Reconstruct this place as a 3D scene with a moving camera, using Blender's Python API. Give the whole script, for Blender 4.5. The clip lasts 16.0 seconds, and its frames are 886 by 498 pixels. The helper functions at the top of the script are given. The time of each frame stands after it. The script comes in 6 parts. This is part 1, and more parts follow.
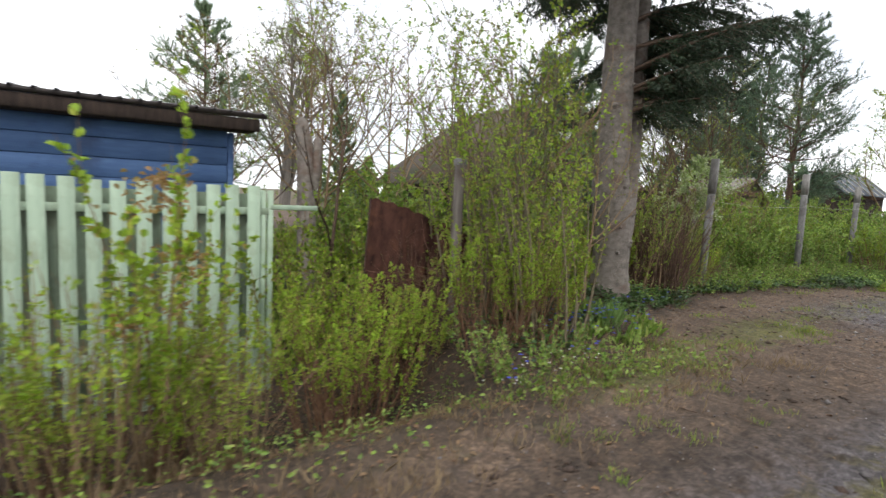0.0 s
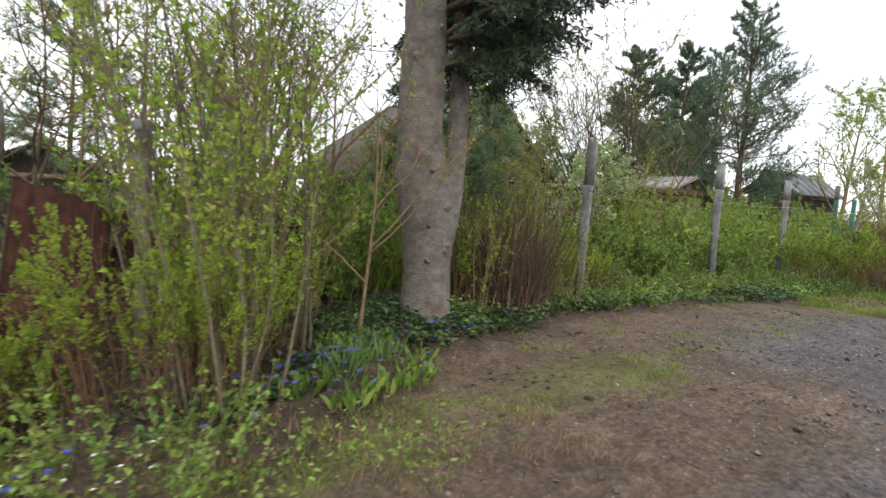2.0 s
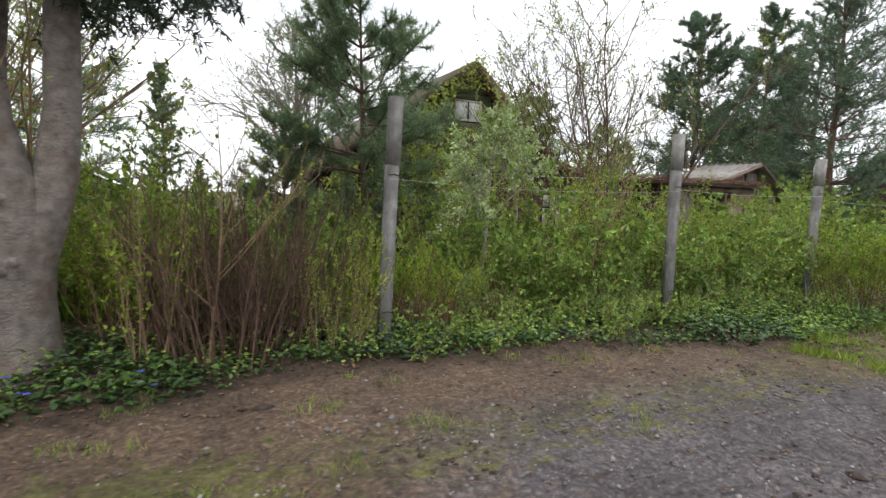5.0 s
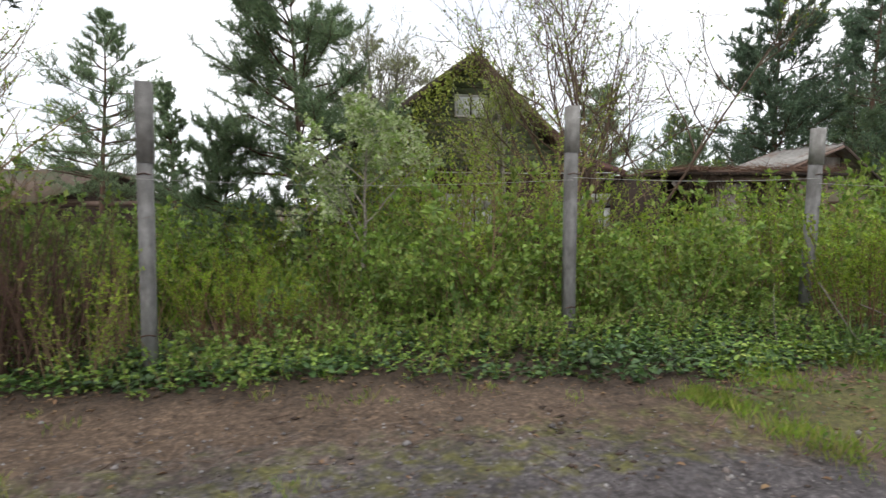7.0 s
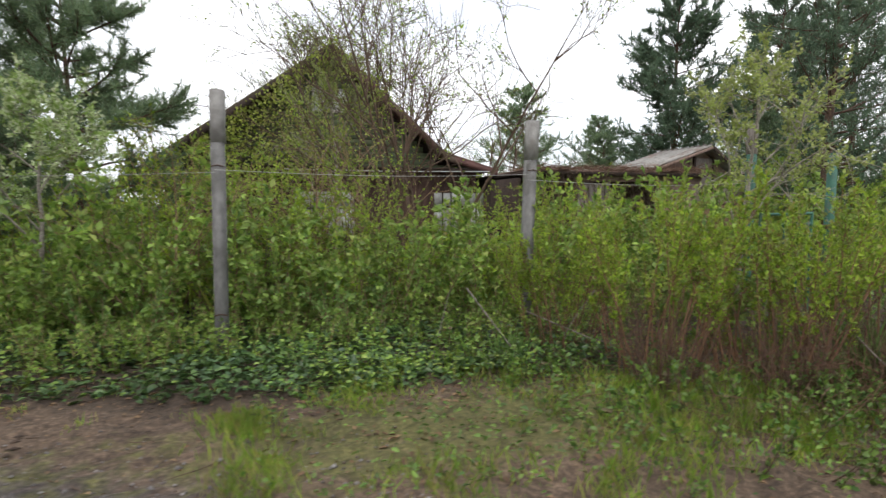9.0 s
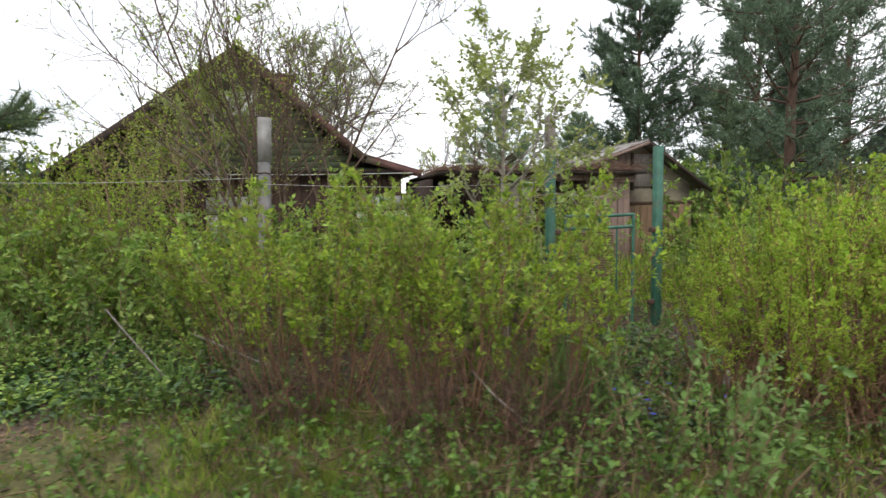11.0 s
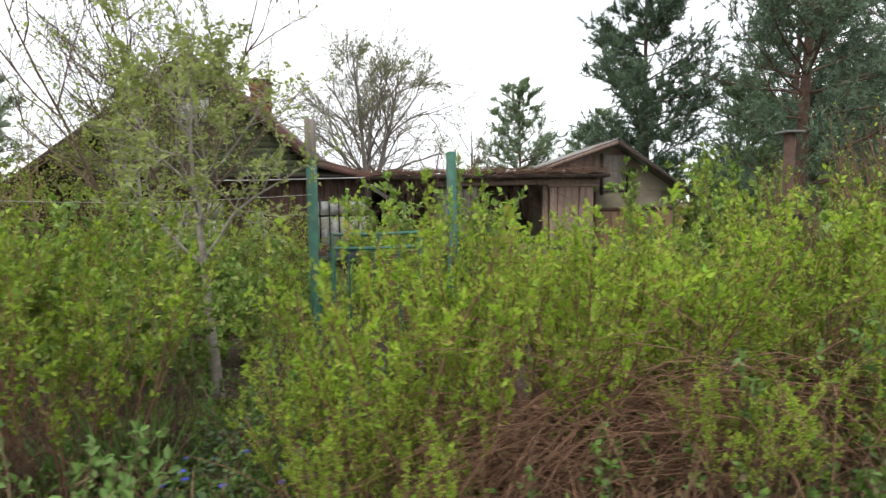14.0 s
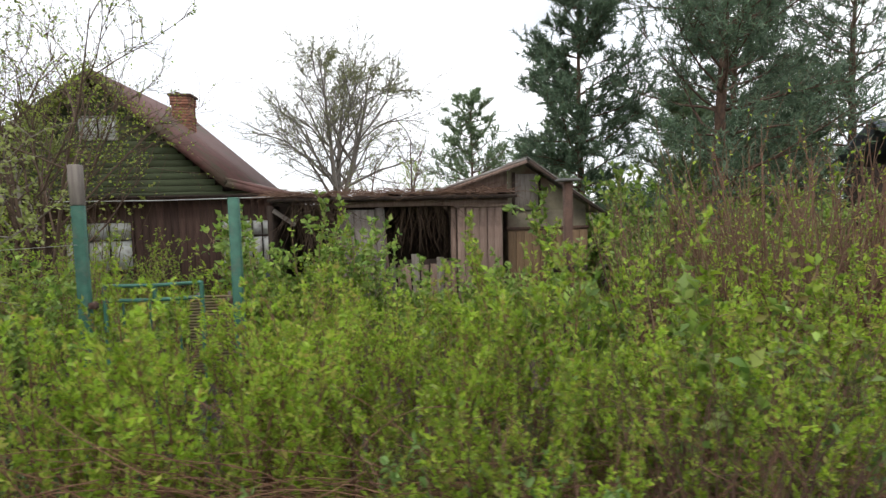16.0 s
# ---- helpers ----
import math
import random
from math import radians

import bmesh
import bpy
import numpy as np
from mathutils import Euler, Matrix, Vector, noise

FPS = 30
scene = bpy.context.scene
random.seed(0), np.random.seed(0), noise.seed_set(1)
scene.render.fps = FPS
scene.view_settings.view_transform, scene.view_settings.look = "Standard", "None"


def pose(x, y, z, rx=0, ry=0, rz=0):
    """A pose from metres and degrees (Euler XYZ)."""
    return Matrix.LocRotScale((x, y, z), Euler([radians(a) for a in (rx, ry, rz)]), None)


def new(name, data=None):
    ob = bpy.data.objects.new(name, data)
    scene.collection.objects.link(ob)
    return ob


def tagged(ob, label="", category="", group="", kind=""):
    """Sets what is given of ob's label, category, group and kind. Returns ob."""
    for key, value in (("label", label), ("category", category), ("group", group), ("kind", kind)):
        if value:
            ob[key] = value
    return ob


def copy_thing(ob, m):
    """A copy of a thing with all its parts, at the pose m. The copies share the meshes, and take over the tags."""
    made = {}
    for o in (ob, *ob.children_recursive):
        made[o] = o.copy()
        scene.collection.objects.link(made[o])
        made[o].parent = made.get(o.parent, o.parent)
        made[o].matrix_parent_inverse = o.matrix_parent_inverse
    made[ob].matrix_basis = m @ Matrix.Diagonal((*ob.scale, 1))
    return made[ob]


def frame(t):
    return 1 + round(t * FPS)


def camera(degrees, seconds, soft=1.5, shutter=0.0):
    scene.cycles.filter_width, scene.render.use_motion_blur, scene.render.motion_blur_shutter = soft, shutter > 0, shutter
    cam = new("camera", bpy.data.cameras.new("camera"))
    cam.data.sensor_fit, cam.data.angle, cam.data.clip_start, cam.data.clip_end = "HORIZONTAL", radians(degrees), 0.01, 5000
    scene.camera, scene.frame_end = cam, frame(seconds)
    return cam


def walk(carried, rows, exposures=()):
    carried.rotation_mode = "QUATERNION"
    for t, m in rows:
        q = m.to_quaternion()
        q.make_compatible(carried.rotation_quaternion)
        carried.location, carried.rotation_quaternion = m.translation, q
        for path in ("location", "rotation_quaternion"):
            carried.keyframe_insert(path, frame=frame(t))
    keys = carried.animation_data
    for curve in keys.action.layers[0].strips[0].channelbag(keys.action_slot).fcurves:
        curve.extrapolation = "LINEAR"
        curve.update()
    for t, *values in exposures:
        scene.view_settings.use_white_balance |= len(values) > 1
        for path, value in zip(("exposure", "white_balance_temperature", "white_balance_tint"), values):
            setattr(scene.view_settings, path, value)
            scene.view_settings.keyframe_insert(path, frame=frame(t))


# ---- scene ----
cam = camera(79.73, 16.0, soft=1.35, shutter=0.35)
PATH = (
    (0.0, -12.062, -4.795, 1.387, 84.26, -2.64, -34.02),
    (0.5, -11.253, -4.713, 1.382, 84.48, -2.66, -35.07),
    (1.0, -10.534, -4.609, 1.365, 84.52, -2.67, -35.49),
    (1.5, -9.775, -4.606, 1.361, 84.52, -2.67, -35.84),
    (2.0, -9.108, -4.485, 1.345, 84.55, -2.94, -36.28),
    (2.5, -8.422, -4.428, 1.351, 84.54, -3.15, -36.30),
    (3.0, -7.713, -4.370, 1.356, 84.46, -3.22, -35.84),
    (3.5, -6.963, -4.413, 1.364, 84.55, -3.23, -35.29),
    (4.0, -6.306, -4.395, 1.389, 84.23, -2.99, -32.91),
    (6.5, -2.962, -4.243, 1.294, 85.24, 0.26, -15.50),
    (7.0, -2.260, -4.303, 1.309, 85.00, 0.51, -14.31),
    (7.5, -1.520, -4.372, 1.296, 85.10, 0.62, -14.71),
    (8.0, -0.815, -4.434, 1.258, 85.19, 0.47, -15.15),
    (8.5, -0.173, -4.607, 1.282, 85.14, 0.14, -16.41),
    (9.0, 0.516, -4.575, 1.256, 85.04, 0.09, -16.89),
    (11.5, 3.798, -4.800, 1.280, 85.44, 1.05, -12.42),
    (12.0, 4.355, -4.827, 1.306, 85.72, 0.88, -11.37),
    (12.5, 4.873, -4.804, 1.313, 85.49, 1.01, -10.25),
    (13.0, 5.307, -4.792, 1.329, 85.67, 0.88, -8.76),
    (13.5, 5.690, -4.624, 1.367, 85.31, 0.96, -6.21),
    (14.0, 6.102, -4.568, 1.361, 85.30, 1.00, -5.45),
    (14.5, 6.583, -4.491, 1.553, 85.56, 0.77, -6.87),
    (15.0, 6.916, -4.477, 1.685, 85.53, 0.92, -7.33),
    (15.5, 7.332, -4.479, 1.721, 85.62, 1.02, -7.11),
    (16.0, 7.815, -4.485, 1.693, 85.60, 1.30, -6.65),
)
walk(cam, [(t, pose(x, y, z, rx, ry, rz)) for t, x, y, z, rx, ry, rz in PATH], ((0.0, 0.12), (1.0, 0.2), (3.0, 0.24), (4.0, 0.22), (6.5, 0.06), (7.5, 0.08), (9.0, 0.1), (11.4, 0.24), (12.0, 0.22), (13.2, 0.27), (14.1, 0.28), (14.8, 0.1), (16.0, 0.07)))
# ---- world and light ----
world = bpy.data.worlds.new("overcast_sky")
scene.world = world
world.use_nodes = True
wn, wl = world.node_tree.nodes, world.node_tree.links
wn.clear()
SUN_EL, SUN_AZ = 48, 215
sky = wn.new("ShaderNodeTexSky")
sky.sky_type = "NISHITA"
sky.sun_disc = False
sky.sun_elevation, sky.sun_rotation = radians(SUN_EL), radians(SUN_AZ)
sky.air_density, sky.dust_density, sky.ozone_density = 1.0, 1.5, 1.5
tc = wn.new("ShaderNodeTexCoord")
mp = wn.new("ShaderNodeMapping")
mp.inputs["Scale"].default_value = (1.0, 1.0, 2.6)
mp.inputs["Rotation"].default_value = (0.0, 0.0, 2.6)
nz = wn.new("ShaderNodeTexNoise")
nz.inputs["Scale"].default_value, nz.inputs["Detail"].default_value = 1.5, 6.0
rp = wn.new("ShaderNodeValToRGB")
rp.color_ramp.elements[0].position, rp.color_ramp.elements[1].position = 0.33, 0.53
rp.color_ramp.elements[0].color = (0.55, 0.55, 0.55, 1.0)
cloud = wn.new("ShaderNodeMix")
cloud.data_type = "RGBA"
cloud.inputs[7].default_value = (15.1, 15.3, 16.0, 1.0)
bg = wn.new("ShaderNodeBackground")
bg.inputs["Strength"].default_value = 0.095
out = wn.new("ShaderNodeOutputWorld")
wl.new(tc.outputs["Generated"], mp.inputs["Vector"])
wl.new(mp.outputs["Vector"], nz.inputs["Vector"])
wl.new(nz.outputs["Fac"], rp.inputs["Fac"])
wl.new(rp.outputs["Color"], cloud.inputs[0])
wl.new(sky.outputs["Color"], cloud.inputs[6])
wl.new(cloud.outputs[2], bg.inputs["Color"])
wl.new(bg.outputs[0], out.inputs["Surface"])

sun_data = bpy.data.lights.new("sun", "SUN")
sun_data.energy, sun_data.angle, sun_data.color = 1.1, radians(14), (1.0, 0.95, 0.88)
sun = new("sun", sun_data)
sun.rotation_euler = (radians(90 - SUN_EL), 0, radians(180 - SUN_AZ))


# ---- materials ----
def base_material(name, rough=0.8, metal=0.0):
    m = bpy.data.materials.new(name)
    m.use_nodes = True
    n, l = m.node_tree.nodes, m.node_tree.links
    b = n["Principled BSDF"]
    b.inputs["Roughness"].default_value, b.inputs["Metallic"].default_value = rough, metal
    return m, n, l, b


def ramp_node(n, stops):
    r = n.new("ShaderNodeValToRGB")
    e = r.color_ramp.elements
    while len(e) < len(stops):
        e.new(0.5)
    for k, (p, c) in zip(e, stops):
        k.position, k.color = p, (*c, 1)
    return r


def noise_node(n, l, coord, scale, detail=6.0, stretch=(1, 1, 1), rough=0.6):
    mpn = n.new("ShaderNodeMapping")
    mpn.inputs["Scale"].default_value = stretch
    x = n.new("ShaderNodeTexNoise")
    x.inputs["Scale"].default_value, x.inputs["Detail"].default_value, x.inputs["Roughness"].default_value = scale, detail, rough
    l.new(coord, mpn.inputs["Vector"])
    l.new(mpn.outputs["Vector"], x.inputs["Vector"])
    return x.outputs["Fac"]


def mix_node(n, l, fac, a, b, mode="MIX"):
    m = n.new("ShaderNodeMix")
    m.data_type, m.blend_type = "RGBA", mode
    for s, v in ((0, fac), (6, a), (7, b)):
        if hasattr(v, "links"):
            l.new(v, m.inputs[s])
        else:
            m.inputs[s].default_value = v if s == 0 else (*v, 1)
    return m.outputs[2]


def surface(name, c1, c2, scale=8.0, stretch=(1, 1, 1), rough=0.8, bump=0.3, stain=None, stain_scale=1.2, stain_lo=0.5, metal=0.0, vary=0.15, space="Object"):
    """Grain between two colours, large stains, a bump and a piece-to-piece change."""
    m, n, l, b = base_material(name, rough, metal)
    coord = n.new("ShaderNodeTexCoord").outputs[space]
    g = noise_node(n, l, coord, scale, 8.0, stretch)
    r = ramp_node(n, [(0.3, c1), (0.7, c2)])
    l.new(g, r.inputs["Fac"])
    col = r.outputs["Color"]
    if stain:
        s = noise_node(n, l, coord, stain_scale, 7.0)
        sr = ramp_node(n, [(stain_lo, (0, 0, 0)), (stain_lo + 0.16, (1, 1, 1))])
        l.new(s, sr.inputs["Fac"])
        col = mix_node(n, l, sr.outputs["Color"], col, stain)
    info = n.new("ShaderNodeObjectInfo")
    hv = n.new("ShaderNodeHueSaturation")
    mr = n.new("ShaderNodeMapRange")
    mr.inputs["To Min"].default_value, mr.inputs["To Max"].default_value = 1 - vary, 1 + vary
    l.new(info.outputs["Random"], mr.inputs["Value"])
    l.new(mr.outputs[0], hv.inputs["Value"])
    l.new(col, hv.inputs["Color"])
    l.new(hv.outputs["Color"], b.inputs["Base Color"])
    f = noise_node(n, l, coord, scale * 4, 6.0, stretch)
    bp = n.new("ShaderNodeBump")
    bp.inputs["Strength"].default_value, bp.inputs["Distance"].default_value = bump, 0.02
    l.new(f, bp.inputs["Height"])
    l.new(bp.outputs["Normal"], b.inputs["Normal"])
    return m


def leafy(name, cols, rough=0.55, through_light=0.35):
    """Leaves: each one takes its own tint from a short ramp; thin enough to let light through."""
    m, n, l, b = base_material(name, rough)
    geo = n.new("ShaderNodeNewGeometry")
    r = ramp_node(n, [(i / max(1, len(cols) - 1), c) for i, c in enumerate(cols)])
    l.new(geo.outputs["Random Per Island"], r.inputs["Fac"])
    big = noise_node(n, l, n.new("ShaderNodeTexCoord").outputs["Object"], 2.2, 3.0)
    hv = n.new("ShaderNodeHueSaturation")
    mr = n.new("ShaderNodeMapRange")
    mr.inputs["From Min"].default_value, mr.inputs["From Max"].default_value = 0.3, 0.7
    mr.inputs["To Min"].default_value, mr.inputs["To Max"].default_value = 0.6, 1.4
    l.new(big, mr.inputs["Value"])
    l.new(mr.outputs[0], hv.inputs["Value"])
    l.new(r.outputs["Color"], hv.inputs["Color"])
    l.new(hv.outputs["Color"], b.inputs["Base Color"])
    if through_light:
        tr = n.new("ShaderNodeBsdfTranslucent")
        l.new(hv.outputs["Color"], tr.inputs["Color"])
        ms = n.new("ShaderNodeMixShader")
        ms.inputs[0].default_value = through_light
        l.new(b.outputs[0], ms.inputs[1])
        l.new(tr.outputs[0], ms.inputs[2])
        l.new(ms.outputs[0], n["Material Output"].inputs["Surface"])
    return m


M_TWIG = surface("twig_bark", (0.16, 0.105, 0.06), (0.30, 0.21, 0.12), 30, rough=0.9)
M_TWIG_DARK = surface("dark_twig_bark", (0.06, 0.04, 0.028), (0.14, 0.09, 0.06), 30, rough=0.9)
M_TWIG_RED = surface("dry_red_twigs", (0.10, 0.052, 0.034), (0.23, 0.135, 0.085), 20, rough=0.9)
M_TWIG_RUST = surface("rust_brown_twigs", (0.11, 0.055, 0.032), (0.27, 0.15, 0.085), 20, rough=0.9)
M_STRAW = surface("dry_straw", (0.20, 0.14, 0.075), (0.37, 0.27, 0.15), 20, rough=0.9)
M_TWIG_OLIVE = surface("olive_grey_stem", (0.09, 0.072, 0.045), (0.20, 0.165, 0.105), 30, rough=0.9)
# attic glass: brightness put into the pane colour against the overhang's shade; stains on top
M_PANE_BRIGHT = surface("pale_painted_board", (0.62, 0.64, 0.63), (0.78, 0.79, 0.77), 6, rough=0.6, bump=0.1, stain=(0.45, 0.45, 0.42), stain_scale=2.5, stain_lo=0.55)
M_BARK_GREY = surface("grey_bark", (0.12, 0.105, 0.09), (0.29, 0.255, 0.222), 11, (1, 1, 1.25), 0.92, 1.0, (0.14, 0.085, 0.062), 3.2, 0.53)
M_TWIG_GREY = surface("grey_bare_twigs", (0.13, 0.115, 0.10), (0.24, 0.215, 0.19), 20, rough=0.9)
M_BARK_PINE = surface("pine_bark", (0.06, 0.04, 0.03), (0.17, 0.10, 0.065), 14, (1, 1, 0.5), 0.95, 0.9)
M_BARK_BIRCH = surface("pale_bark", (0.20, 0.17, 0.14), (0.42, 0.38, 0.33), 12, (1, 1, 2.5), 0.9, 0.6, (0.08, 0.06, 0.05), 5, 0.58)
M_LEAF_YELLOW = leafy("fresh_yellow_leaf", [(0.15, 0.23, 0.03), (0.28, 0.42, 0.035), (0.37, 0.53, 0.045), (0.25, 0.42, 0.045), (0.46, 0.57, 0.08), (0.36, 0.27, 0.08)], 0.6, 0.48)
M_LEAF_LIME = leafy("fresh_lime_leaf", [(0.10, 0.17, 0.025), (0.21, 0.33, 0.03), (0.30, 0.44, 0.035), (0.39, 0.50, 0.055), (0.21, 0.32, 0.055), (0.30, 0.23, 0.07)], 0.55, 0.42)
M_LEAF_GREEN = leafy("green_leaf", [(0.09, 0.17, 0.03), (0.19, 0.31, 0.05), (0.31, 0.44, 0.085), (0.15, 0.24, 0.06), (0.36, 0.42, 0.10)], 0.5, 0.36)
M_LEAF_PALE = leafy("pale_leaf", [(0.20, 0.32, 0.07), (0.30, 0.42, 0.11), (0.62, 0.66, 0.46), (0.26, 0.38, 0.08), (0.60, 0.64, 0.40)], 0.55, 0.4)
M_LEAF_BIRCH = leafy("pale_young_leaf", [(0.24, 0.30, 0.07), (0.32, 0.38, 0.11), (0.38, 0.42, 0.15), (0.26, 0.33, 0.07)], 0.6, 0.4)
M_LEAF_HAZE = leafy("hazy_young_leaf", [(0.24, 0.28, 0.11), (0.32, 0.35, 0.17), (0.22, 0.27, 0.10)], 0.6, 0.4)
M_LEAF_OLIVE = leafy("olive_leaf", [(0.13, 0.12, 0.035), (0.17, 0.17, 0.04), (0.20, 0.15, 0.06), (0.12, 0.15, 0.03)])
M_LEAF_DARK = leafy("dark_ground_leaf", [(0.03, 0.07, 0.02), (0.055, 0.11, 0.028), (0.09, 0.16, 0.04), (0.045, 0.09, 0.04)], 0.38, 0.15)
M_LEAF_BLUE = leafy("blue_green_leaf", [(0.14, 0.25, 0.06), (0.22, 0.35, 0.10), (0.17, 0.30, 0.07)], 0.6)
M_LEAF_WEED = leafy("shaded_weed_leaf", [(0.06, 0.13, 0.025), (0.11, 0.21, 0.035), (0.21, 0.33, 0.06), (0.09, 0.16, 0.04), (0.13, 0.10, 0.045)], 0.5, 0.35)
M_LEAF_VINE = leafy("vine_leaf", [(0.18, 0.23, 0.04), (0.30, 0.37, 0.06), (0.40, 0.45, 0.09), (0.20, 0.19, 0.06)], 0.6, 0.3)
M_LEAF_BUD = leafy("orange_bud_leaf", [(0.30, 0.17, 0.07), (0.36, 0.24, 0.10), (0.28, 0.22, 0.06)])
M_NEEDLE = leafy("pine_needle", [(0.13, 0.20, 0.10), (0.18, 0.26, 0.13), (0.26, 0.34, 0.18), (0.15, 0.23, 0.15)], 0.5, 0.5)
M_NEEDLE_DARK = leafy("spruce_needle", [(0.02, 0.04, 0.022), (0.033, 0.058, 0.028), (0.05, 0.08, 0.036)], 0.6, 0.1)
M_NEEDLE_BLUE = leafy("blue_pine_needle", [(0.08, 0.135, 0.085), (0.11, 0.175, 0.105), (0.17, 0.245, 0.14)], 0.5, 0.3)
M_GRASS = leafy("grass_blade", [(0.12, 0.22, 0.02), (0.20, 0.34, 0.03), (0.28, 0.36, 0.05), (0.34, 0.29, 0.10)], 0.6, 0.3)
M_LITTER = leafy("dead_leaf", [(0.10, 0.055, 0.032), (0.17, 0.10, 0.055), (0.26, 0.17, 0.09), (0.06, 0.038, 0.025)], 0.9, 0.1)
M_FLOWER = leafy("blue_petal", [(0.05, 0.07, 0.50), (0.10, 0.12, 0.65), (0.16, 0.16, 0.60)], 0.6, 0.3)
M_WHITE_FLOWER = leafy("white_petal", [(0.70, 0.72, 0.66), (0.78, 0.78, 0.72)], 0.6, 0.3)
M_STONE = leafy("gravel_stone", [(0.10, 0.088, 0.085), (0.17, 0.155, 0.15), (0.08, 0.07, 0.068), (0.30, 0.285, 0.275), (0.13, 0.095, 0.078), (0.11, 0.10, 0.095)], 0.85, 0)
M_CONCRETE = surface("old_concrete", (0.12, 0.118, 0.115), (0.235, 0.23, 0.222), 16, (1, 1, 0.5), 0.92, 0.6, (0.085, 0.08, 0.07), 2.2, 0.52)
M_CONCRETE_WARM = surface("pale_post_cap", (0.19, 0.183, 0.172), (0.31, 0.30, 0.285), 14, rough=0.9, bump=0.5, stain=(0.17, 0.155, 0.14), stain_scale=3)
M_FENCE = surface("faded_mint_paint", (0.29, 0.39, 0.285), (0.42, 0.53, 0.40), 5, (4, 4, 0.6), 0.8, 0.35, (0.27, 0.32, 0.22), 2.4, 0.53, vary=0.1)
# back pickets: the front mint green at roughly half its value
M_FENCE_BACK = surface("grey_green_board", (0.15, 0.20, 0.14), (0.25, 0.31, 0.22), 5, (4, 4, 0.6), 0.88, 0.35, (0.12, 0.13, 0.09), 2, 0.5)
M_BLUE = surface("blue_house_paint", (0.055, 0.115, 0.26), (0.09, 0.17, 0.34), 4, (0.6, 3, 4), 0.75, 0.25, (0.05, 0.09, 0.19), 1.6, 0.55, vary=0.08)
M_DARK_ROOF = surface("dark_roof_metal", (0.025, 0.02, 0.019), (0.06, 0.047, 0.042), 10, rough=0.6, bump=0.2)
M_HOUSE_WALL = surface("dark_red_brown_boards", (0.045, 0.024, 0.018), (0.10, 0.055, 0.042), 5, (5, 5, 0.5), 0.85, 0.5, (0.15, 0.085, 0.06), 1.4, 0.56, vary=0.25)
M_GABLE = surface("green_gable_boards", (0.06, 0.078, 0.04), (0.105, 0.125, 0.065), 5, (0.5, 5, 5), 0.85, 0.4, (0.08, 0.075, 0.05), 1.5, 0.55, vary=0.12)
M_HOUSE_ROOF = surface("red_brown_roof_sheet", (0.085, 0.038, 0.032), (0.15, 0.07, 0.058), 6, rough=0.75, bump=0.4, stain=(0.075, 0.07, 0.04), stain_scale=1.0, stain_lo=0.52)
M_MOSS_ROOF = surface("mossy_roof_sheet", (0.07, 0.048, 0.033), (0.12, 0.082, 0.055), 6, rough=0.9, bump=0.6, stain=(0.06, 0.062, 0.026), stain_scale=1.3, stain_lo=0.46)
M_SLATE = surface("weathered_slate", (0.19, 0.18, 0.165), (0.34, 0.325, 0.30), 9, rough=0.9, bump=0.4, stain=(0.17, 0.105, 0.075), stain_scale=2.2, stain_lo=0.52)
M_BRICK = surface("old_red_brick", (0.27, 0.105, 0.065), (0.46, 0.22, 0.145), 12, rough=0.9, bump=0.5, stain=(0.18, 0.10, 0.075), stain_scale=5, vary=0.2)
M_MORTAR = surface("lime_mortar", (0.30, 0.27, 0.23), (0.42, 0.38, 0.33), 20, rough=0.95)
M_GREY_WOOD = surface("weathered_grey_wood", (0.15, 0.125, 0.11), (0.30, 0.265, 0.235), 5, (6, 6, 0.5), 0.9, 0.5, (0.10, 0.07, 0.055), 2, 0.55, vary=0.22)
M_PINK_WOOD = surface("faded_brown_wood", (0.17, 0.11, 0.085), (0.30, 0.215, 0.175), 5, (6, 6, 0.5), 0.9, 0.5, (0.11, 0.075, 0.06), 2, 0.55, vary=0.2)
# one very dark brown for wall cores, soffits, roof undersides and outbuilding planks
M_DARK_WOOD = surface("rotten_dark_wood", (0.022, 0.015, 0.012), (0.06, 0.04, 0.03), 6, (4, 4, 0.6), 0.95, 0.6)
M_PLASTER = surface("stained_plaster", (0.16, 0.14, 0.10), (0.27, 0.235, 0.165), 5, rough=0.95, bump=0.5, stain=(0.15, 0.095, 0.07), stain_scale=1.6, stain_lo=0.5)
# window glass: bright reflection put into a raised base colour, with darker random stains
M_GLASSY = surface("dusty_window_pane", (0.42, 0.44, 0.43), (0.60, 0.61, 0.58), 3, rough=0.45, bump=0.05, stain=(0.24, 0.22, 0.19), stain_scale=3)
M_FRAME = surface("peeling_grey_frame", (0.38, 0.37, 0.33), (0.55, 0.53, 0.48), 8, rough=0.85)
M_BAR = surface("dark_iron_bar", (0.03, 0.025, 0.022), (0.07, 0.05, 0.04), 20, rough=0.6, metal=0.5)
M_GREEN_PAINT = surface("faded_green_steel_paint", (0.022, 0.085, 0.058), (0.05, 0.165, 0.115), 10, rough=0.6, bump=0.2, stain=(0.11, 0.13, 0.095), stain_scale=3.5, stain_lo=0.53)
M_WIRE = surface("galvanised_wire", (0.34, 0.33, 0.32), (0.52, 0.51, 0.49), 30, rough=0.5, metal=0.4)
M_RUST = surface("rusty_iron", (0.055, 0.03, 0.022), (0.12, 0.068, 0.048), 14, rough=0.85, bump=0.5, stain=(0.06, 0.035, 0.028), stain_scale=3)
M_WICKER = surface("yellowed_reed", (0.10, 0.078, 0.042), (0.18, 0.14, 0.075), 14, rough=0.9)
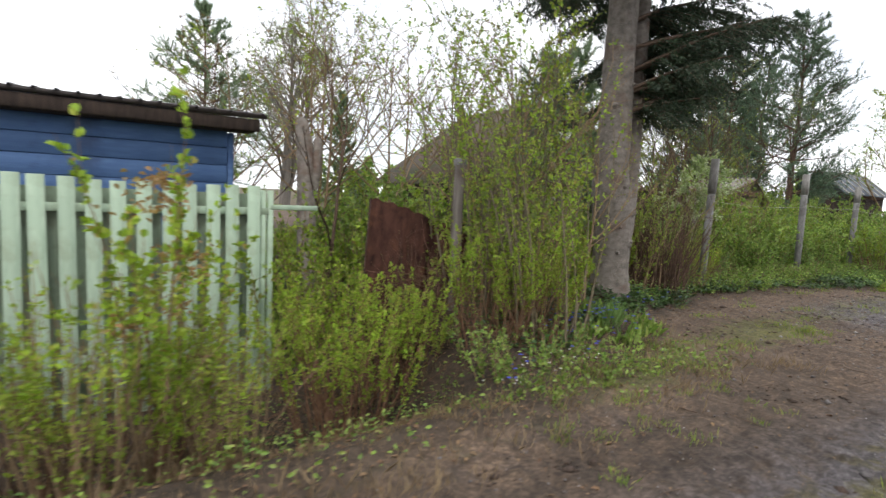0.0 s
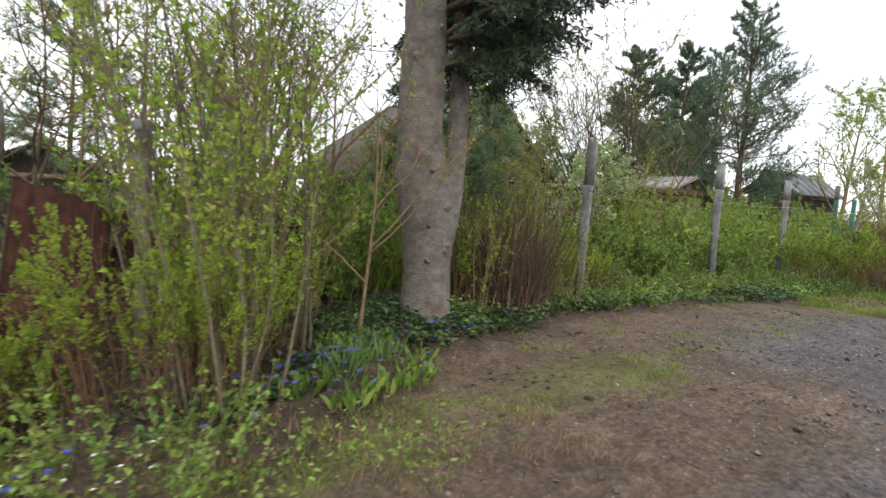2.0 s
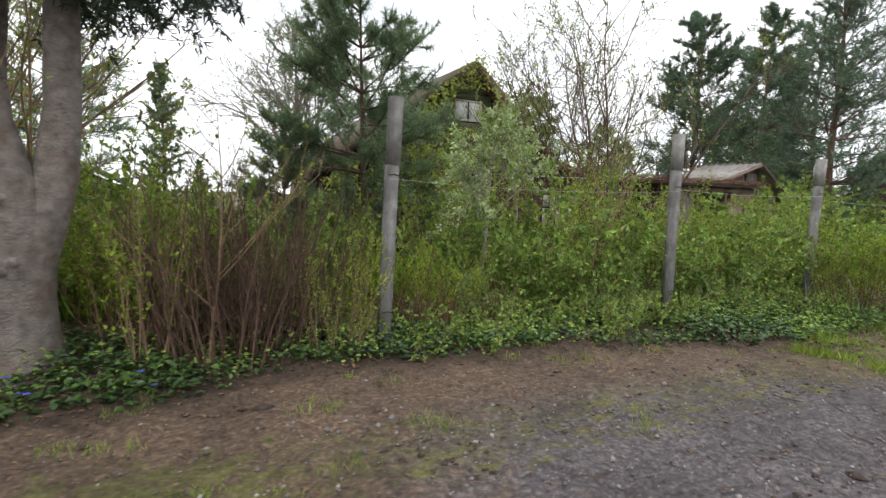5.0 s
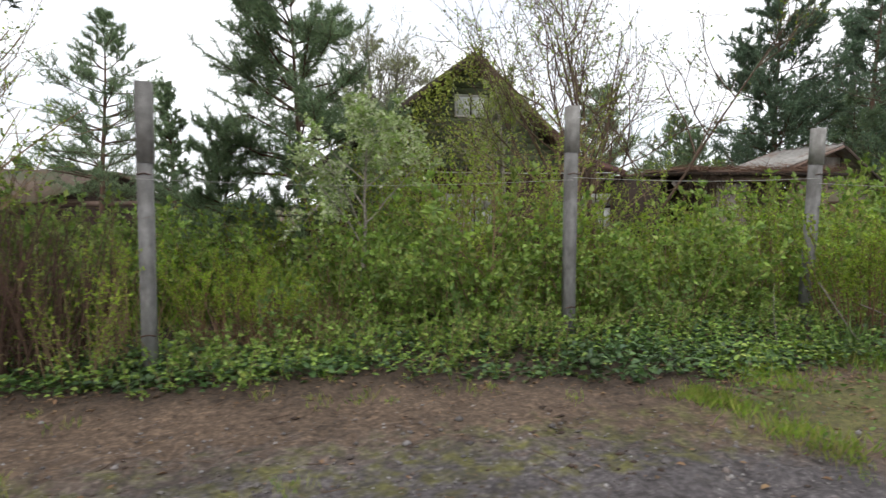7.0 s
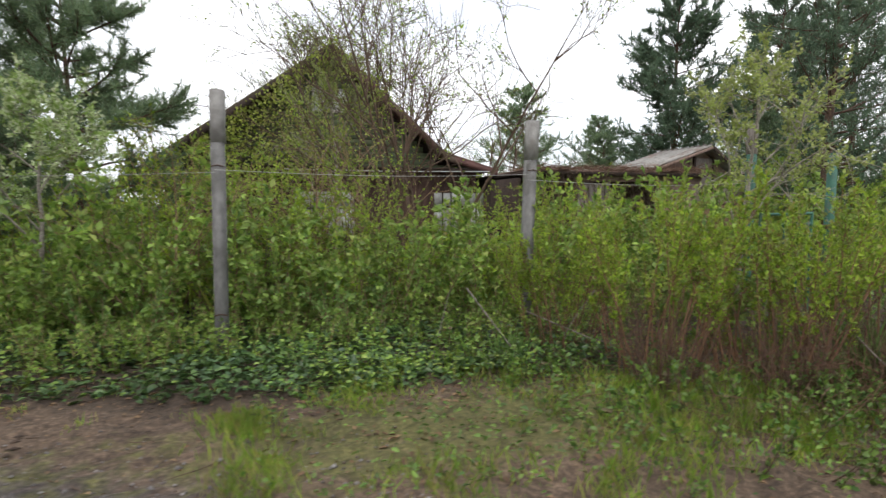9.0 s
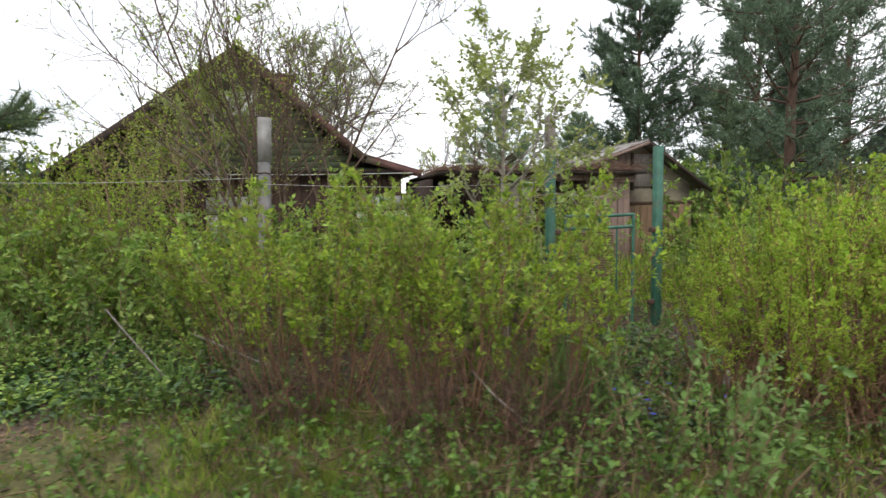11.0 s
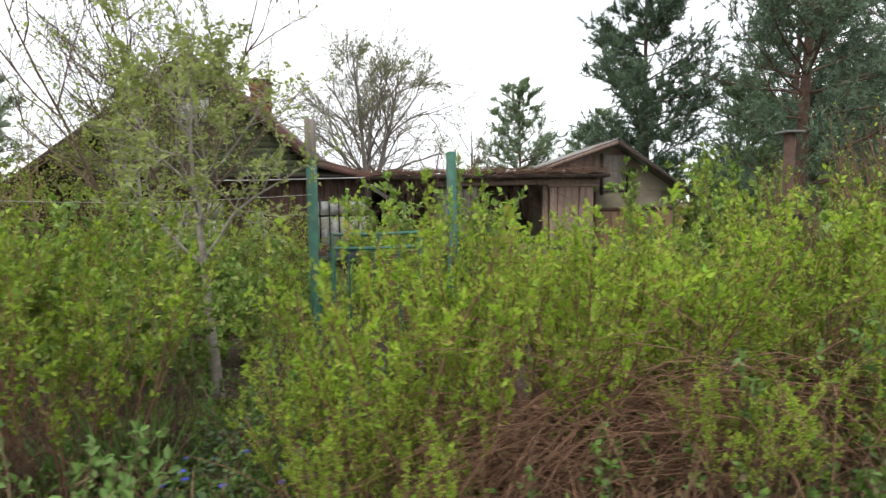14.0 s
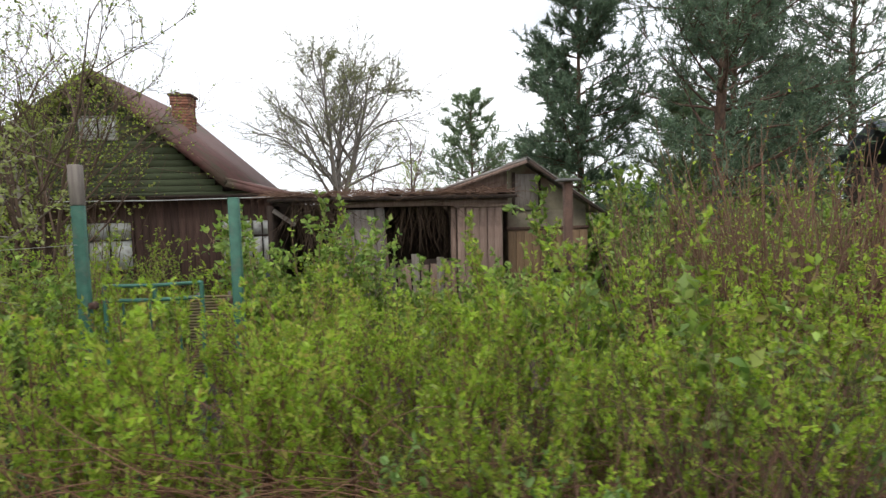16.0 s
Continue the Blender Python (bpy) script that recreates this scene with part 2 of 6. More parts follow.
M_OCHRE = surface("ochre_stained_boards", (0.14, 0.088, 0.052), (0.24, 0.155, 0.088), 5, (6, 6, 0.5), 0.9, 0.5, (0.13, 0.085, 0.06), 2, 0.55, vary=0.2)
M_MAROON = surface("dark_maroon_sheet", (0.035, 0.016, 0.014), (0.075, 0.035, 0.03), 5, rough=0.85, bump=0.5, stain=(0.05, 0.03, 0.022), stain_scale=2)
M_RUST_SHEET = surface("rusted_sheet_metal", (0.020, 0.010, 0.008), (0.075, 0.034, 0.024), 7, (2, 2, 0.7), 0.97, 0.9, (0.10, 0.045, 0.026), 3.5, 0.54)
M_RUST_SHEET.node_tree.nodes["Principled BSDF"].inputs["Specular IOR Level"].default_value = 0.12
M_BLUE_GREY = surface("blue_grey_roof", (0.085, 0.10, 0.125), (0.15, 0.17, 0.20), 6, rough=0.7, bump=0.3)


# ---- building helpers ----
class Geo:
    """Collects vertices and faces and makes one mesh of them."""

    def __init__(self):
        self.v, self.f, self.n = [], {3: [], 4: []}, 0

    def add(self, verts, faces):
        verts, faces = np.asarray(verts, float), np.asarray(faces, int)
        self.v.append(verts)
        self.f[faces.shape[1]].append(faces + self.n)
        self.n += len(verts)

    def mesh(self, name, material, smooth=False):
        me = bpy.data.meshes.new(name)
        v = np.concatenate(self.v) if self.v else np.zeros((0, 3))
        me.vertices.add(len(v))
        me.vertices.foreach_set("co", v.astype(np.float32).ravel())
        loops, sizes = [], []
        for k in (3, 4):
            if self.f[k]:
                a = np.concatenate(self.f[k])
                loops.append(a.ravel())
                sizes.append(np.full(len(a), k))
        loops, sizes = np.concatenate(loops), np.concatenate(sizes)
        me.loops.add(len(loops))
        me.loops.foreach_set("vertex_index", loops.astype(np.int32))
        me.polygons.add(len(sizes))
        me.polygons.foreach_set("loop_start", (np.cumsum(sizes) - sizes).astype(np.int32))
        if smooth:
            me.polygons.foreach_set("use_smooth", np.ones(len(sizes), bool))
        me.materials.append(material)
        me.update(calc_edges=True)
        me.validate()
        return me

    def box(self, x0, x1, y0, y1, z0, z1, m=None, cham=0.0):
        """A box with chamfered long edges."""
        if cham:
            bm = bmesh.new()
            bmesh.ops.create_cube(bm, size=1.0, matrix=Matrix.Translation(((x0 + x1) / 2, (y0 + y1) / 2, (z0 + z1) / 2)) @ Matrix.Diagonal((x1 - x0, y1 - y0, z1 - z0, 1)))
            bmesh.ops.bevel(bm, geom=list(bm.edges), offset=cham, segments=1, affect="EDGES")
            bmesh.ops.triangulate(bm, faces=list(bm.faces))
            bm.verts.index_update()
            v, f = np.array([p.co for p in bm.verts]), np.array([[p.index for p in q.verts] for q in bm.faces])
            bm.free()
        else:
            v = np.array([(x, y, z) for x in (x0, x1) for y in (y0, y1) for z in (z0, z1)])
            f = np.array([(0, 1, 3, 2), (4, 6, 7, 5), (0, 4, 5, 1), (2, 3, 7, 6), (0, 2, 6, 4), (1, 5, 7, 3)])
        if m is not None:
            v = v @ np.array(m.to_3x3()).T + np.array(m.translation)
        self.add(v, f)
        return self

    def tube(self, pts, radii, sides=5, cap=True):
        pts, radii = np.asarray(pts, float), np.asarray(radii, float)
        t = np.gradient(pts, axis=0)
        t /= np.linalg.norm(t, axis=1, keepdims=True) + 1e-9
        ref = np.array((0.31, 0.93, 0.2)) if abs(t[:, 2]).mean() > 0.6 else np.array((0.1, 0.2, 1.0))
        a = np.cross(t, ref)
        a /= np.linalg.norm(a, axis=1, keepdims=True) + 1e-9
        b = np.cross(t, a)
        ang = np.arange(sides) * 2 * math.pi / sides
        ring = pts[:, None] + radii[:, None, None] * (np.cos(ang)[None, :, None] * a[:, None] + np.sin(ang)[None, :, None] * b[:, None])
        k, s = np.meshgrid(np.arange(len(pts) - 1), np.arange(sides), indexing="ij")
        s2 = (s + 1) % sides
        f = np.stack([k * sides + s, k * sides + s2, (k + 1) * sides + s2, (k + 1) * sides + s], -1).reshape(-1, 4)
        v = ring.reshape(-1, 3)
        self.add(v, f)
        if cap and sides > 3:
            top = np.vstack([ring[-1], pts[-1:]])
            self.add(top, [(i, (i + 1) % sides, sides) for i in range(sides)])
        return self

    def leaves(self, pos, axis, length, width, rng, fold=0.22, up=0.5, rounded=True):
        """One folded leaf at each place, along its axis."""
        n = len(pos)
        if n == 0:
            return self
        pos, axis = np.asarray(pos, float), np.asarray(axis, float)
        axis = axis / (np.linalg.norm(axis, axis=1, keepdims=True) + 1e-9)
        nrm = rng.normal(0, 1, (n, 3)) * (1 - up) + np.array((0, 0, up))
        side = np.cross(axis, nrm)
        side /= np.linalg.norm(side, axis=1, keepdims=True) + 1e-9
        nrm = np.cross(side, axis)
        L, Wd = np.broadcast_to(length, n)[:, None], np.broadcast_to(width, n)[:, None]
        tip = pos + axis * L - nrm * L * 0.12
        if rounded:
            l1, l2 = pos + axis * L * 0.28 + side * Wd * 0.42 + nrm * Wd * fold, pos + axis * L * 0.68 + side * Wd * 0.40 + nrm * Wd * fold
            r1, r2 = l1 - 2 * side * Wd * 0.42, l2 - 2 * side * Wd * 0.40
            v = np.stack([pos, l1, l2, tip, r2, r1], 1).reshape(-1, 3)
            k = np.arange(n)[:, None] * 6
            f = np.concatenate([k + np.array((0, 1, 2, 3)), k + np.array((0, 3, 4, 5))])
        else:
            lm = pos + axis * L * 0.45 + side * Wd * 0.5 + nrm * Wd * fold
            rm = lm - side * Wd
            v = np.stack([pos, lm, tip, rm], 1).reshape(-1, 3)
            k = np.arange(n)[:, None] * 4
            f = np.concatenate([k + np.array((0, 1, 2)), k + np.array((0, 2, 3))])
        self.add(v, f)
        return self

    def needles(self, pos, axis, length, width, rng):
        n = len(pos)
        axis = axis / (np.linalg.norm(axis, axis=1, keepdims=True) + 1e-9)
        side = np.cross(axis, rng.normal(0, 1, (n, 3)))
        side /= np.linalg.norm(side, axis=1, keepdims=True) + 1e-9
        L, Wd = np.broadcast_to(length, n)[:, None], np.broadcast_to(width, n)[:, None]
        v = np.stack([pos - side * Wd / 2, pos + side * Wd / 2, pos + axis * L], 1).reshape(-1, 3)
        self.add(v, np.arange(n)[:, None] * 3 + np.array((0, 1, 2)))
        return self


def thing(name, label, category, group="", m=None, kind=""):
    """An empty that holds the parts of one thing."""
    ob = new(name)
    ob.empty_display_size = 0.1
    if m is not None:
        ob.matrix_basis = m
    return tagged(ob, label, category, group, kind)


def part(name, geo, material, parent=None, label="", m=None, smooth=False):
    """Links a Geo (or a finished mesh) as one mesh object under a thing or under a part."""
    ob = new(name, geo if isinstance(geo, bpy.types.Mesh) else geo.mesh(name, material, smooth))
    if parent is not None:
        ob.parent = parent
    if m is not None:
        ob.matrix_basis = m
    return tagged(ob, label)


def lone(name, geo, material, label, category, kind="", smooth=False, group="", m=None):
    ob = new(name, geo.mesh(name, material, smooth))
    if m is not None:
        ob.matrix_basis = m
    return tagged(ob, label, category, group, kind)


BOARDS = {}


def board(name, size, material, parent, m, label=""):
    """One plank, chamfered; planks of one size share their mesh."""
    key = (tuple(round(s, 3) for s in size), material.name)
    if key not in BOARDS:
        a, b, c = size
        BOARDS[key] = Geo().box(-a / 2, a / 2, -b / 2, b / 2, 0, c, cham=min(size) * 0.12).mesh(name, material)
    return part(name, BOARDS[key], material, parent, label, m)


def sstep(a, b, x):
    t = np.clip((np.asarray(x, float) - a) / (b - a), 0, 1)
    return t * t * (3 - 2 * t)


# ---- ground ----
def wav(x, y, s, k):
    return np.sin(x * s + k) * np.cos(y * s * 1.13 + 2.1 * k) + 0.6 * np.sin((x + y) * s * 1.9 + k * 3) * np.cos((x - y) * s * 1.6 + k)


def height(x, y):
    """The lie of the land."""
    x, y = np.asarray(x, float), np.asarray(y, float)
    h = 0.012 * wav(x, y, 2.1, 0.4) + 0.008 * wav(x, y, 5.3, 1.7)
    verge = sstep(-1.2, 0.2, y)
    h = h + verge * (0.05 + 0.03 * wav(x, y, 1.3, 2.2))
    h = h - 0.72 * sstep(-8.7, -10.0, x) * sstep(-2.4, -0.6, y) * (1 - 0.3 * sstep(4, 8, y))
    h = h - 0.35 * sstep(2.5, 7.0, y) * sstep(-8, -4, x)
    h = h + 0.36 * sstep(6.1, 7.0, x) * sstep(-1.6, -3.2, y)
    h = h - 0.10 * sstep(3.5, 5.5, x) * sstep(-3.5, -1.5, y)
    h = h + 0.13 * np.exp(-((x + 7.32) ** 2 / 0.16 + (y + 1.22) ** 2 / 0.06))
    h = h + 0.12 * np.exp(-((x + 6.1) ** 2 + (y + 0.1) ** 2) / 0.5)
    return h


def hz(x, y):
    return float(height(x, y))


def edge_y(x):
    """Where the trodden track gives way to the planted verge."""
    return np.interp(x, (-14, -11, -10.3, -9.2, -8.3, -7.3, -6.9, -6.6, -6.0, -5.0, -4.4, -3.5, -1.85, -0.8, -0.2, 0.6, 1.3, 14),
                     (-2.5, -2.47, -2.4, -2.3, -2.1, -1.65, -1.4, -1.0, -0.85, -0.75, -0.45, -0.53, -0.67, -0.81, -1.1, -1.2, -1.3, -1.2))


def spread(a, b, step, far):
    grow = step * 1.28 ** np.arange(1, 60)
    tail = np.cumsum(grow)
    tail = tail[tail < far]
    return np.concatenate([(a - tail)[::-1], np.arange(a, b + step / 2, step), b + tail])


gx, gy = spread(-14, 13, 0.09, 900), spread(-6.5, 2.5, 0.09, 900)
GX, GY = np.meshgrid(gx, gy, indexing="ij")
GZ = height(GX, GY)
rough_near = np.random.RandomState(3).normal(0, 0.009, GZ.shape)
GZ = GZ + rough_near * (np.abs(GX) < 16) * (np.abs(GY) < 9)
gi, gj = np.meshgrid(np.arange(len(gx) - 1), np.arange(len(gy) - 1), indexing="ij")
gq = (gi * len(gy) + gj)
ground_geo = Geo()
ground_geo.add(np.stack([GX, GY, GZ], -1).reshape(-1, 3), np.stack([gq, gq + len(gy), gq + len(gy) + 1, gq + 1], -1).reshape(-1, 4))

m_ground, n, l, b = base_material("track_and_verge_soil", 0.95)
coord = n.new("ShaderNodeTexCoord").outputs["Object"]
fine = noise_node(n, l, coord, 26, 9.0, (1, 1, 1), 0.72)
mid = noise_node(n, l, coord, 7, 8.0)
big = noise_node(n, l, coord, 1.1, 6.0)
gr = ramp_node(n, [(0.28, (0.031, 0.027, 0.029)), (0.5, (0.078, 0.069, 0.071)), (0.74, (0.20, 0.185, 0.185))])
l.new(fine, gr.inputs["Fac"])
so = ramp_node(n, [(0.28, (0.037, 0.024, 0.017)), (0.5, (0.102, 0.070, 0.047)), (0.74, (0.225, 0.158, 0.108))])
l.new(fine, so.inputs["Fac"])
mo = ramp_node(n, [(0.3, (0.055, 0.06, 0.016)), (0.7, (0.15, 0.135, 0.05))])
l.new(fine, mo.inputs["Fac"])
hu = ramp_node(n, [(0.3, (0.028, 0.02, 0.014)), (0.7, (0.085, 0.058, 0.038))])
l.new(fine, hu.inputs["Fac"])
zone = n.new("ShaderNodeAttribute")
zone.attribute_name = "zones"
sep = n.new("ShaderNodeSeparateColor")
l.new(zone.outputs["Color"], sep.inputs["Color"])


def zone_mask(socket, wobble, lo, hi):
    ad = n.new("ShaderNodeMath")
    ad.operation = "ADD"
    l.new(socket, ad.inputs[0])
    sc = n.new("ShaderNodeMath")
    sc.operation = "MULTIPLY_ADD"
    sc.inputs[1].default_value, sc.inputs[2].default_value = 1.3, -0.65
    l.new(wobble, sc.inputs[0])
    l.new(sc.outputs[0], ad.inputs[1])
    r = ramp_node(n, [(lo, (0, 0, 0)), (hi, (1, 1, 1))])
    l.new(ad.outputs[0], r.inputs["Fac"])
    return r.outputs["Color"]


col = mix_node(n, l, zone_mask(sep.outputs[0], mid, 0.28, 0.72), so.outputs["Color"], gr.outputs["Color"])
col = mix_node(n, l, zone_mask(sep.outputs[1], mid, 0.42, 0.66), col, mo.outputs["Color"])
col = mix_node(n, l, zone_mask(sep.outputs[2], mid, 0.3, 0.75), col, hu.outputs["Color"])
vor = n.new("ShaderNodeTexVoronoi")
vor.inputs["Scale"].default_value = 34.0
l.new(coord, vor.inputs["Vector"])
crack = ramp_node(n, [(0.25, (1, 1, 1)), (0.75, (0.45, 0.43, 0.42))])
l.new(vor.outputs["Distance"], crack.inputs["Fac"])
col = mix_node(n, l, 0.55, col, crack.outputs["Color"], "MULTIPLY")
clod = noise_node(n, l, coord, 11, 7.0, (1, 1, 1), 0.7)
clr = ramp_node(n, [(0.36, (0.5, 0.46, 0.43)), (0.52, (1, 1, 1)), (0.68, (1.25, 1.2, 1.15))])
l.new(clod, clr.inputs["Fac"])
col = mix_node(n, l, 0.8, col, clr.outputs["Color"], "MULTIPLY")
tone = n.new("ShaderNodeMapRange")
tone.inputs["From Min"].default_value, tone.inputs["From Max"].default_value = 0.3, 0.7
tone.inputs["To Min"].default_value, tone.inputs["To Max"].default_value = 0.85, 1.7
l.new(big, tone.inputs["Value"])
hv = n.new("ShaderNodeHueSaturation")
l.new(tone.outputs[0], hv.inputs["Value"])
l.new(col, hv.inputs["Color"])
l.new(hv.outputs["Color"], b.inputs["Base Color"])
bp = n.new("ShaderNodeBump")
bp.inputs["Strength"].default_value, bp.inputs["Distance"].default_value = 0.7, 0.02
l.new(fine, bp.inputs["Height"])
l.new(bp.outputs["Normal"], b.inputs["Normal"])
me = ground_geo.mesh("ground", m_ground, True)
ey = edge_y(GX)
z_gravel = sstep(-5.5, -2.4, GX) * sstep(0.25, 1.5, ey - GY) * sstep(0.9, -0.2, GX + 0.35 * (GY + 2.2)) + 0.62 * sstep(-3.0, -3.8, GY) * sstep(2, 0, GX) + 0.30 * sstep(-1.0, -2.2, GY - 0.16 * (GX + 8)) * sstep(-5, -9, GX)
z_moss = 0.22 * sstep(0.0, 0.8, GX) + 0.42 * sstep(0.7, 0.1, ey - GY) * sstep(-5.4, -8, GX) + 0.50 * sstep(0.8, 0.2, np.abs(GY + 1.8)) * sstep(-8, -5, GX) + 0.30 * sstep(0.75, 0.15, np.abs(GY + 2.15 - 0.10 * (GX + 7))) * sstep(-9.5, -8.3, GX) * sstep(-4.4, -5.6, GX) + 0.45 * sstep(0.7, 0.2, np.abs(GY + 4.0)) * sstep(-5, -7, GX) + 0.30 * sstep(5, 14, np.abs(GY))
z_humus = sstep(-0.45, 0.3, GY - ey) * (1 - 0.45 * sstep(0.2, 1.0, GX) * sstep(-0.6, -1.2, GY)) * sstep(30, 12, np.abs(GY)) + 0.58 * sstep(1.0, 0.25, np.abs(GY + 3.2 - 0.05 * (GX + 8))) * sstep(-4.5, -7.5, GX)
att = me.color_attributes.new("zones", "FLOAT_COLOR", "POINT")
att.data.foreach_set("color", np.stack([np.clip(z_gravel, 0, 1), np.clip(z_moss, 0, 1), np.clip(z_humus, 0, 1), np.ones_like(GX)], -1).astype(np.float32).ravel())
tagged(new("ground", me), "worn gravel and bare soil track with a dark planted verge", "ground", kind="structure")


# ---- buildings ----
def gable_slab(geo, x0, x1, y0, y1, z0, z1, thick):
    """A sloping roof plane from (x0, z0) to (x1, z1), with thickness."""
    nx, nz_ = -(z1 - z0), (x1 - x0)
    k = thick / math.hypot(nx, nz_)
    if nz_ < 0:
        k = -k
    a, c = (x0, z0), (x1, z1)
    a2, c2 = (x0 + nx * k, z0 + nz_ * k), (x1 + nx * k, z1 + nz_ * k)
    v = [(p[0], y, p[1]) for y in (y0, y1) for p in (a, c, c2, a2)]
    geo.add(v, [(0, 1, 2, 3), (7, 6, 5, 4), (0, 4, 5, 1), (1, 5, 6, 2), (2, 6, 7, 3), (3, 7, 4, 0)])
    return geo


def corrugated(x0, x1, y0, y1, z0, z1, waves, amp, thick=0.012):
    """A wavy sheet whose slope runs from (x0, z0) to (x1, z1); the waves lie side by side along y."""
    n = waves * 6 + 1
    ys = np.linspace(y0, y1, n)
    w = amp * np.sin(np.linspace(0, waves * 2 * math.pi, n))
    g = Geo()
    rows = []
    for k in (0, thick):
        rows.append(np.stack([np.full(n, x0), ys, z0 + w + k], 1))
        rows.append(np.stack([np.full(n, x1), ys, z1 + w + k], 1))
    v = np.concatenate(rows)
    i = np.arange(n - 1)[:, None]
    f = np.concatenate([i + np.array((0, 1, n + 1, n)), i + np.array((2 * n, 3 * n, 3 * n + 1, 2 * n + 1)), i + np.array((0, 2 * n, 2 * n + 1, 1)), i + np.array((n, n + 1, 3 * n + 1, 3 * n))])
    g.add(v, f)
    return g


def window(name, parent, x, y, z, w, h, cols, rows, bars=True, frame_mat=None, pane_mat=None):
    """A framed window on a wall that faces the lane: frame, panes, glazing bars."""
    win = part(name, Geo().box(x, x + w, y, y + 0.05, z, z + 0.05, cham=0.006).box(x, x + w, y, y + 0.05, z + h - 0.05, z + h, cham=0.006)
               .box(x, x + 0.05, y, y + 0.05, z + 0.05, z + h - 0.05, cham=0.006).box(x + w - 0.05, x + w, y, y + 0.05, z + 0.05, z + h - 0.05, cham=0.006), frame_mat or M_FRAME, parent)
    pw = (w - 0.1) / cols
    for i in range(cols):
        for z0, z1 in rows:
            part("pane", Geo().box(x + 0.05 + i * pw + 0.012, x + 0.05 + (i + 1) * pw - 0.012, y + 0.018, y + 0.026, z + z0 * h + 0.012, z + z1 * h - 0.012), pane_mat or M_GLASSY, win)
    if bars:
        for i in range(1, cols):
            part("glazing_bar", Geo().box(x + 0.05 + i * pw - 0.011, x + 0.05 + i * pw + 0.011, y - 0.006, y + 0.03, z + 0.05, z + h - 0.05), M_BAR, win)
        for z0, z1 in rows[1:]:
            part("glazing_bar", Geo().box(x + 0.05, x + w - 0.05, y - 0.010, y + 0.028, z + z0 * h - 0.012, z + z0 * h + 0.012), M_BAR, win)
    return win


def main_house():
    house = thing("house", "old single-storey wooden house with green gable and dark red-brown walls", "house")
    ax, az, y0, y1 = 1.69, 4.80, 8.25, 13.8
    L, R, zw = -1.9, 5.30, 2.14
    base = -0.6
    rng = np.random.RandomState(5)
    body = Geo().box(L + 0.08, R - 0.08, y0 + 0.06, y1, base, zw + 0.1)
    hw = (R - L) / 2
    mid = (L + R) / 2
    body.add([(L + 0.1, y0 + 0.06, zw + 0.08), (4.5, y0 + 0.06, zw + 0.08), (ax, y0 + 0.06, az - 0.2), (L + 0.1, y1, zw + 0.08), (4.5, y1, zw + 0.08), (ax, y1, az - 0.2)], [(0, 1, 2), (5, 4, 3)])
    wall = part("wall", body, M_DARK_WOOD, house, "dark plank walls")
    x = L
    while x < R - 0.05:
        w = 0.16
        board("plank", (w - 0.006, 0.045, zw - base - 0.02), M_HOUSE_WALL, wall, pose(x + w / 2, y0 + 0.03 + rng.uniform(-0.005, 0.005), base))
        x += w
    gable = part("gable", Geo().box(L, R, y0 - 0.03, y0 + 0.03, zw - 0.02, zw + 0.05, cham=0.01), M_GABLE, house, "green board gable with peeling paint")
    z = zw + 0.06
    while z < az - 0.3:
        h = 0.145
        k = (az - 0.12 - z - h) / (az - zw)
        if k > 0.03:
            rise = az - 0.1 - z - h
            xl, xr = max(L, ax - rise * 1.36), ax + rise * 1.07
            board("gable_board", (xr - xl, 0.03, h - 0.012), M_GABLE, gable, pose((xl + xr) / 2, y0 + 0.02, z))
        z += h
    # roof planes: left one mossy, right one with a flatter foot
    ov = 0.35
    part("roof_plane", gable_slab(Geo(), L - 0.75, ax, y0 - ov, y1 + 0.3, 1.72, az, 0.06), M_MOSS_ROOF, house, "mossy brown roof sheet")
    part("roof_plane", gable_slab(Geo(), 4.35, ax, y0 - ov, y1 + 0.3, 2.44, az, 0.06), M_HOUSE_ROOF, house)
    part("roof_foot", gable_slab(Geo(), 5.72, 4.35, y0 - ov, y1 + 0.3, 2.04, 2.44, 0.06), M_HOUSE_ROOF, house)
    part("verge_board", gable_slab(Geo(), 4.35, ax, y0 - ov - 0.025, y0 - ov, 2.28, az - 0.16, 0.16), M_HOUSE_ROOF, house)
    part("verge_board", gable_slab(Geo(), 5.72, 4.36, y0 - ov - 0.025, y0 - ov, 1.93, 2.29, 0.14), M_HOUSE_ROOF, house)
    part("verge_board", gable_slab(Geo(), L - 0.75, ax, y0 - ov - 0.025, y0 - ov, 1.58, az - 0.15, 0.14), M_DARK_WOOD, house)
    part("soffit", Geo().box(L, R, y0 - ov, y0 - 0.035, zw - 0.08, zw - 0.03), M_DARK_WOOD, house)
    part("pipe", Geo().tube([(0.6, y0 - ov - 0.06, 2.02), (3.0, y0 - ov - 0.07, 2.0), (5.5, y0 - ov - 0.06, 2.03)], [0.013] * 3, 6), M_WIRE, house, "pale galvanised pipe")
    # windows
    window("window", house, 4.12, y0 - 0.03, 0.42, 1.44, 1.14, 6, ((0.0, 0.64), (0.66, 1.0)), frame_mat=M_HOUSE_WALL)
    part("window_sill", Geo().box(4.05, 5.62, y0 - 0.08, y0 + 0.0, 0.36, 0.415, cham=0.01), M_HOUSE_WALL, house)
    part("wall_patch", Geo().box(4.15, 5.5, y0 - 0.012, y0 + 0.0, 0.05, 0.34), M_BLUE_GREY, house, "grey-blue board under the window")
    window("window", house, 0.75, y0 - 0.03, 0.42, 1.5, 1.16, 3, ((0.0, 0.62), (0.62, 1.0)), frame_mat=M_HOUSE_WALL)
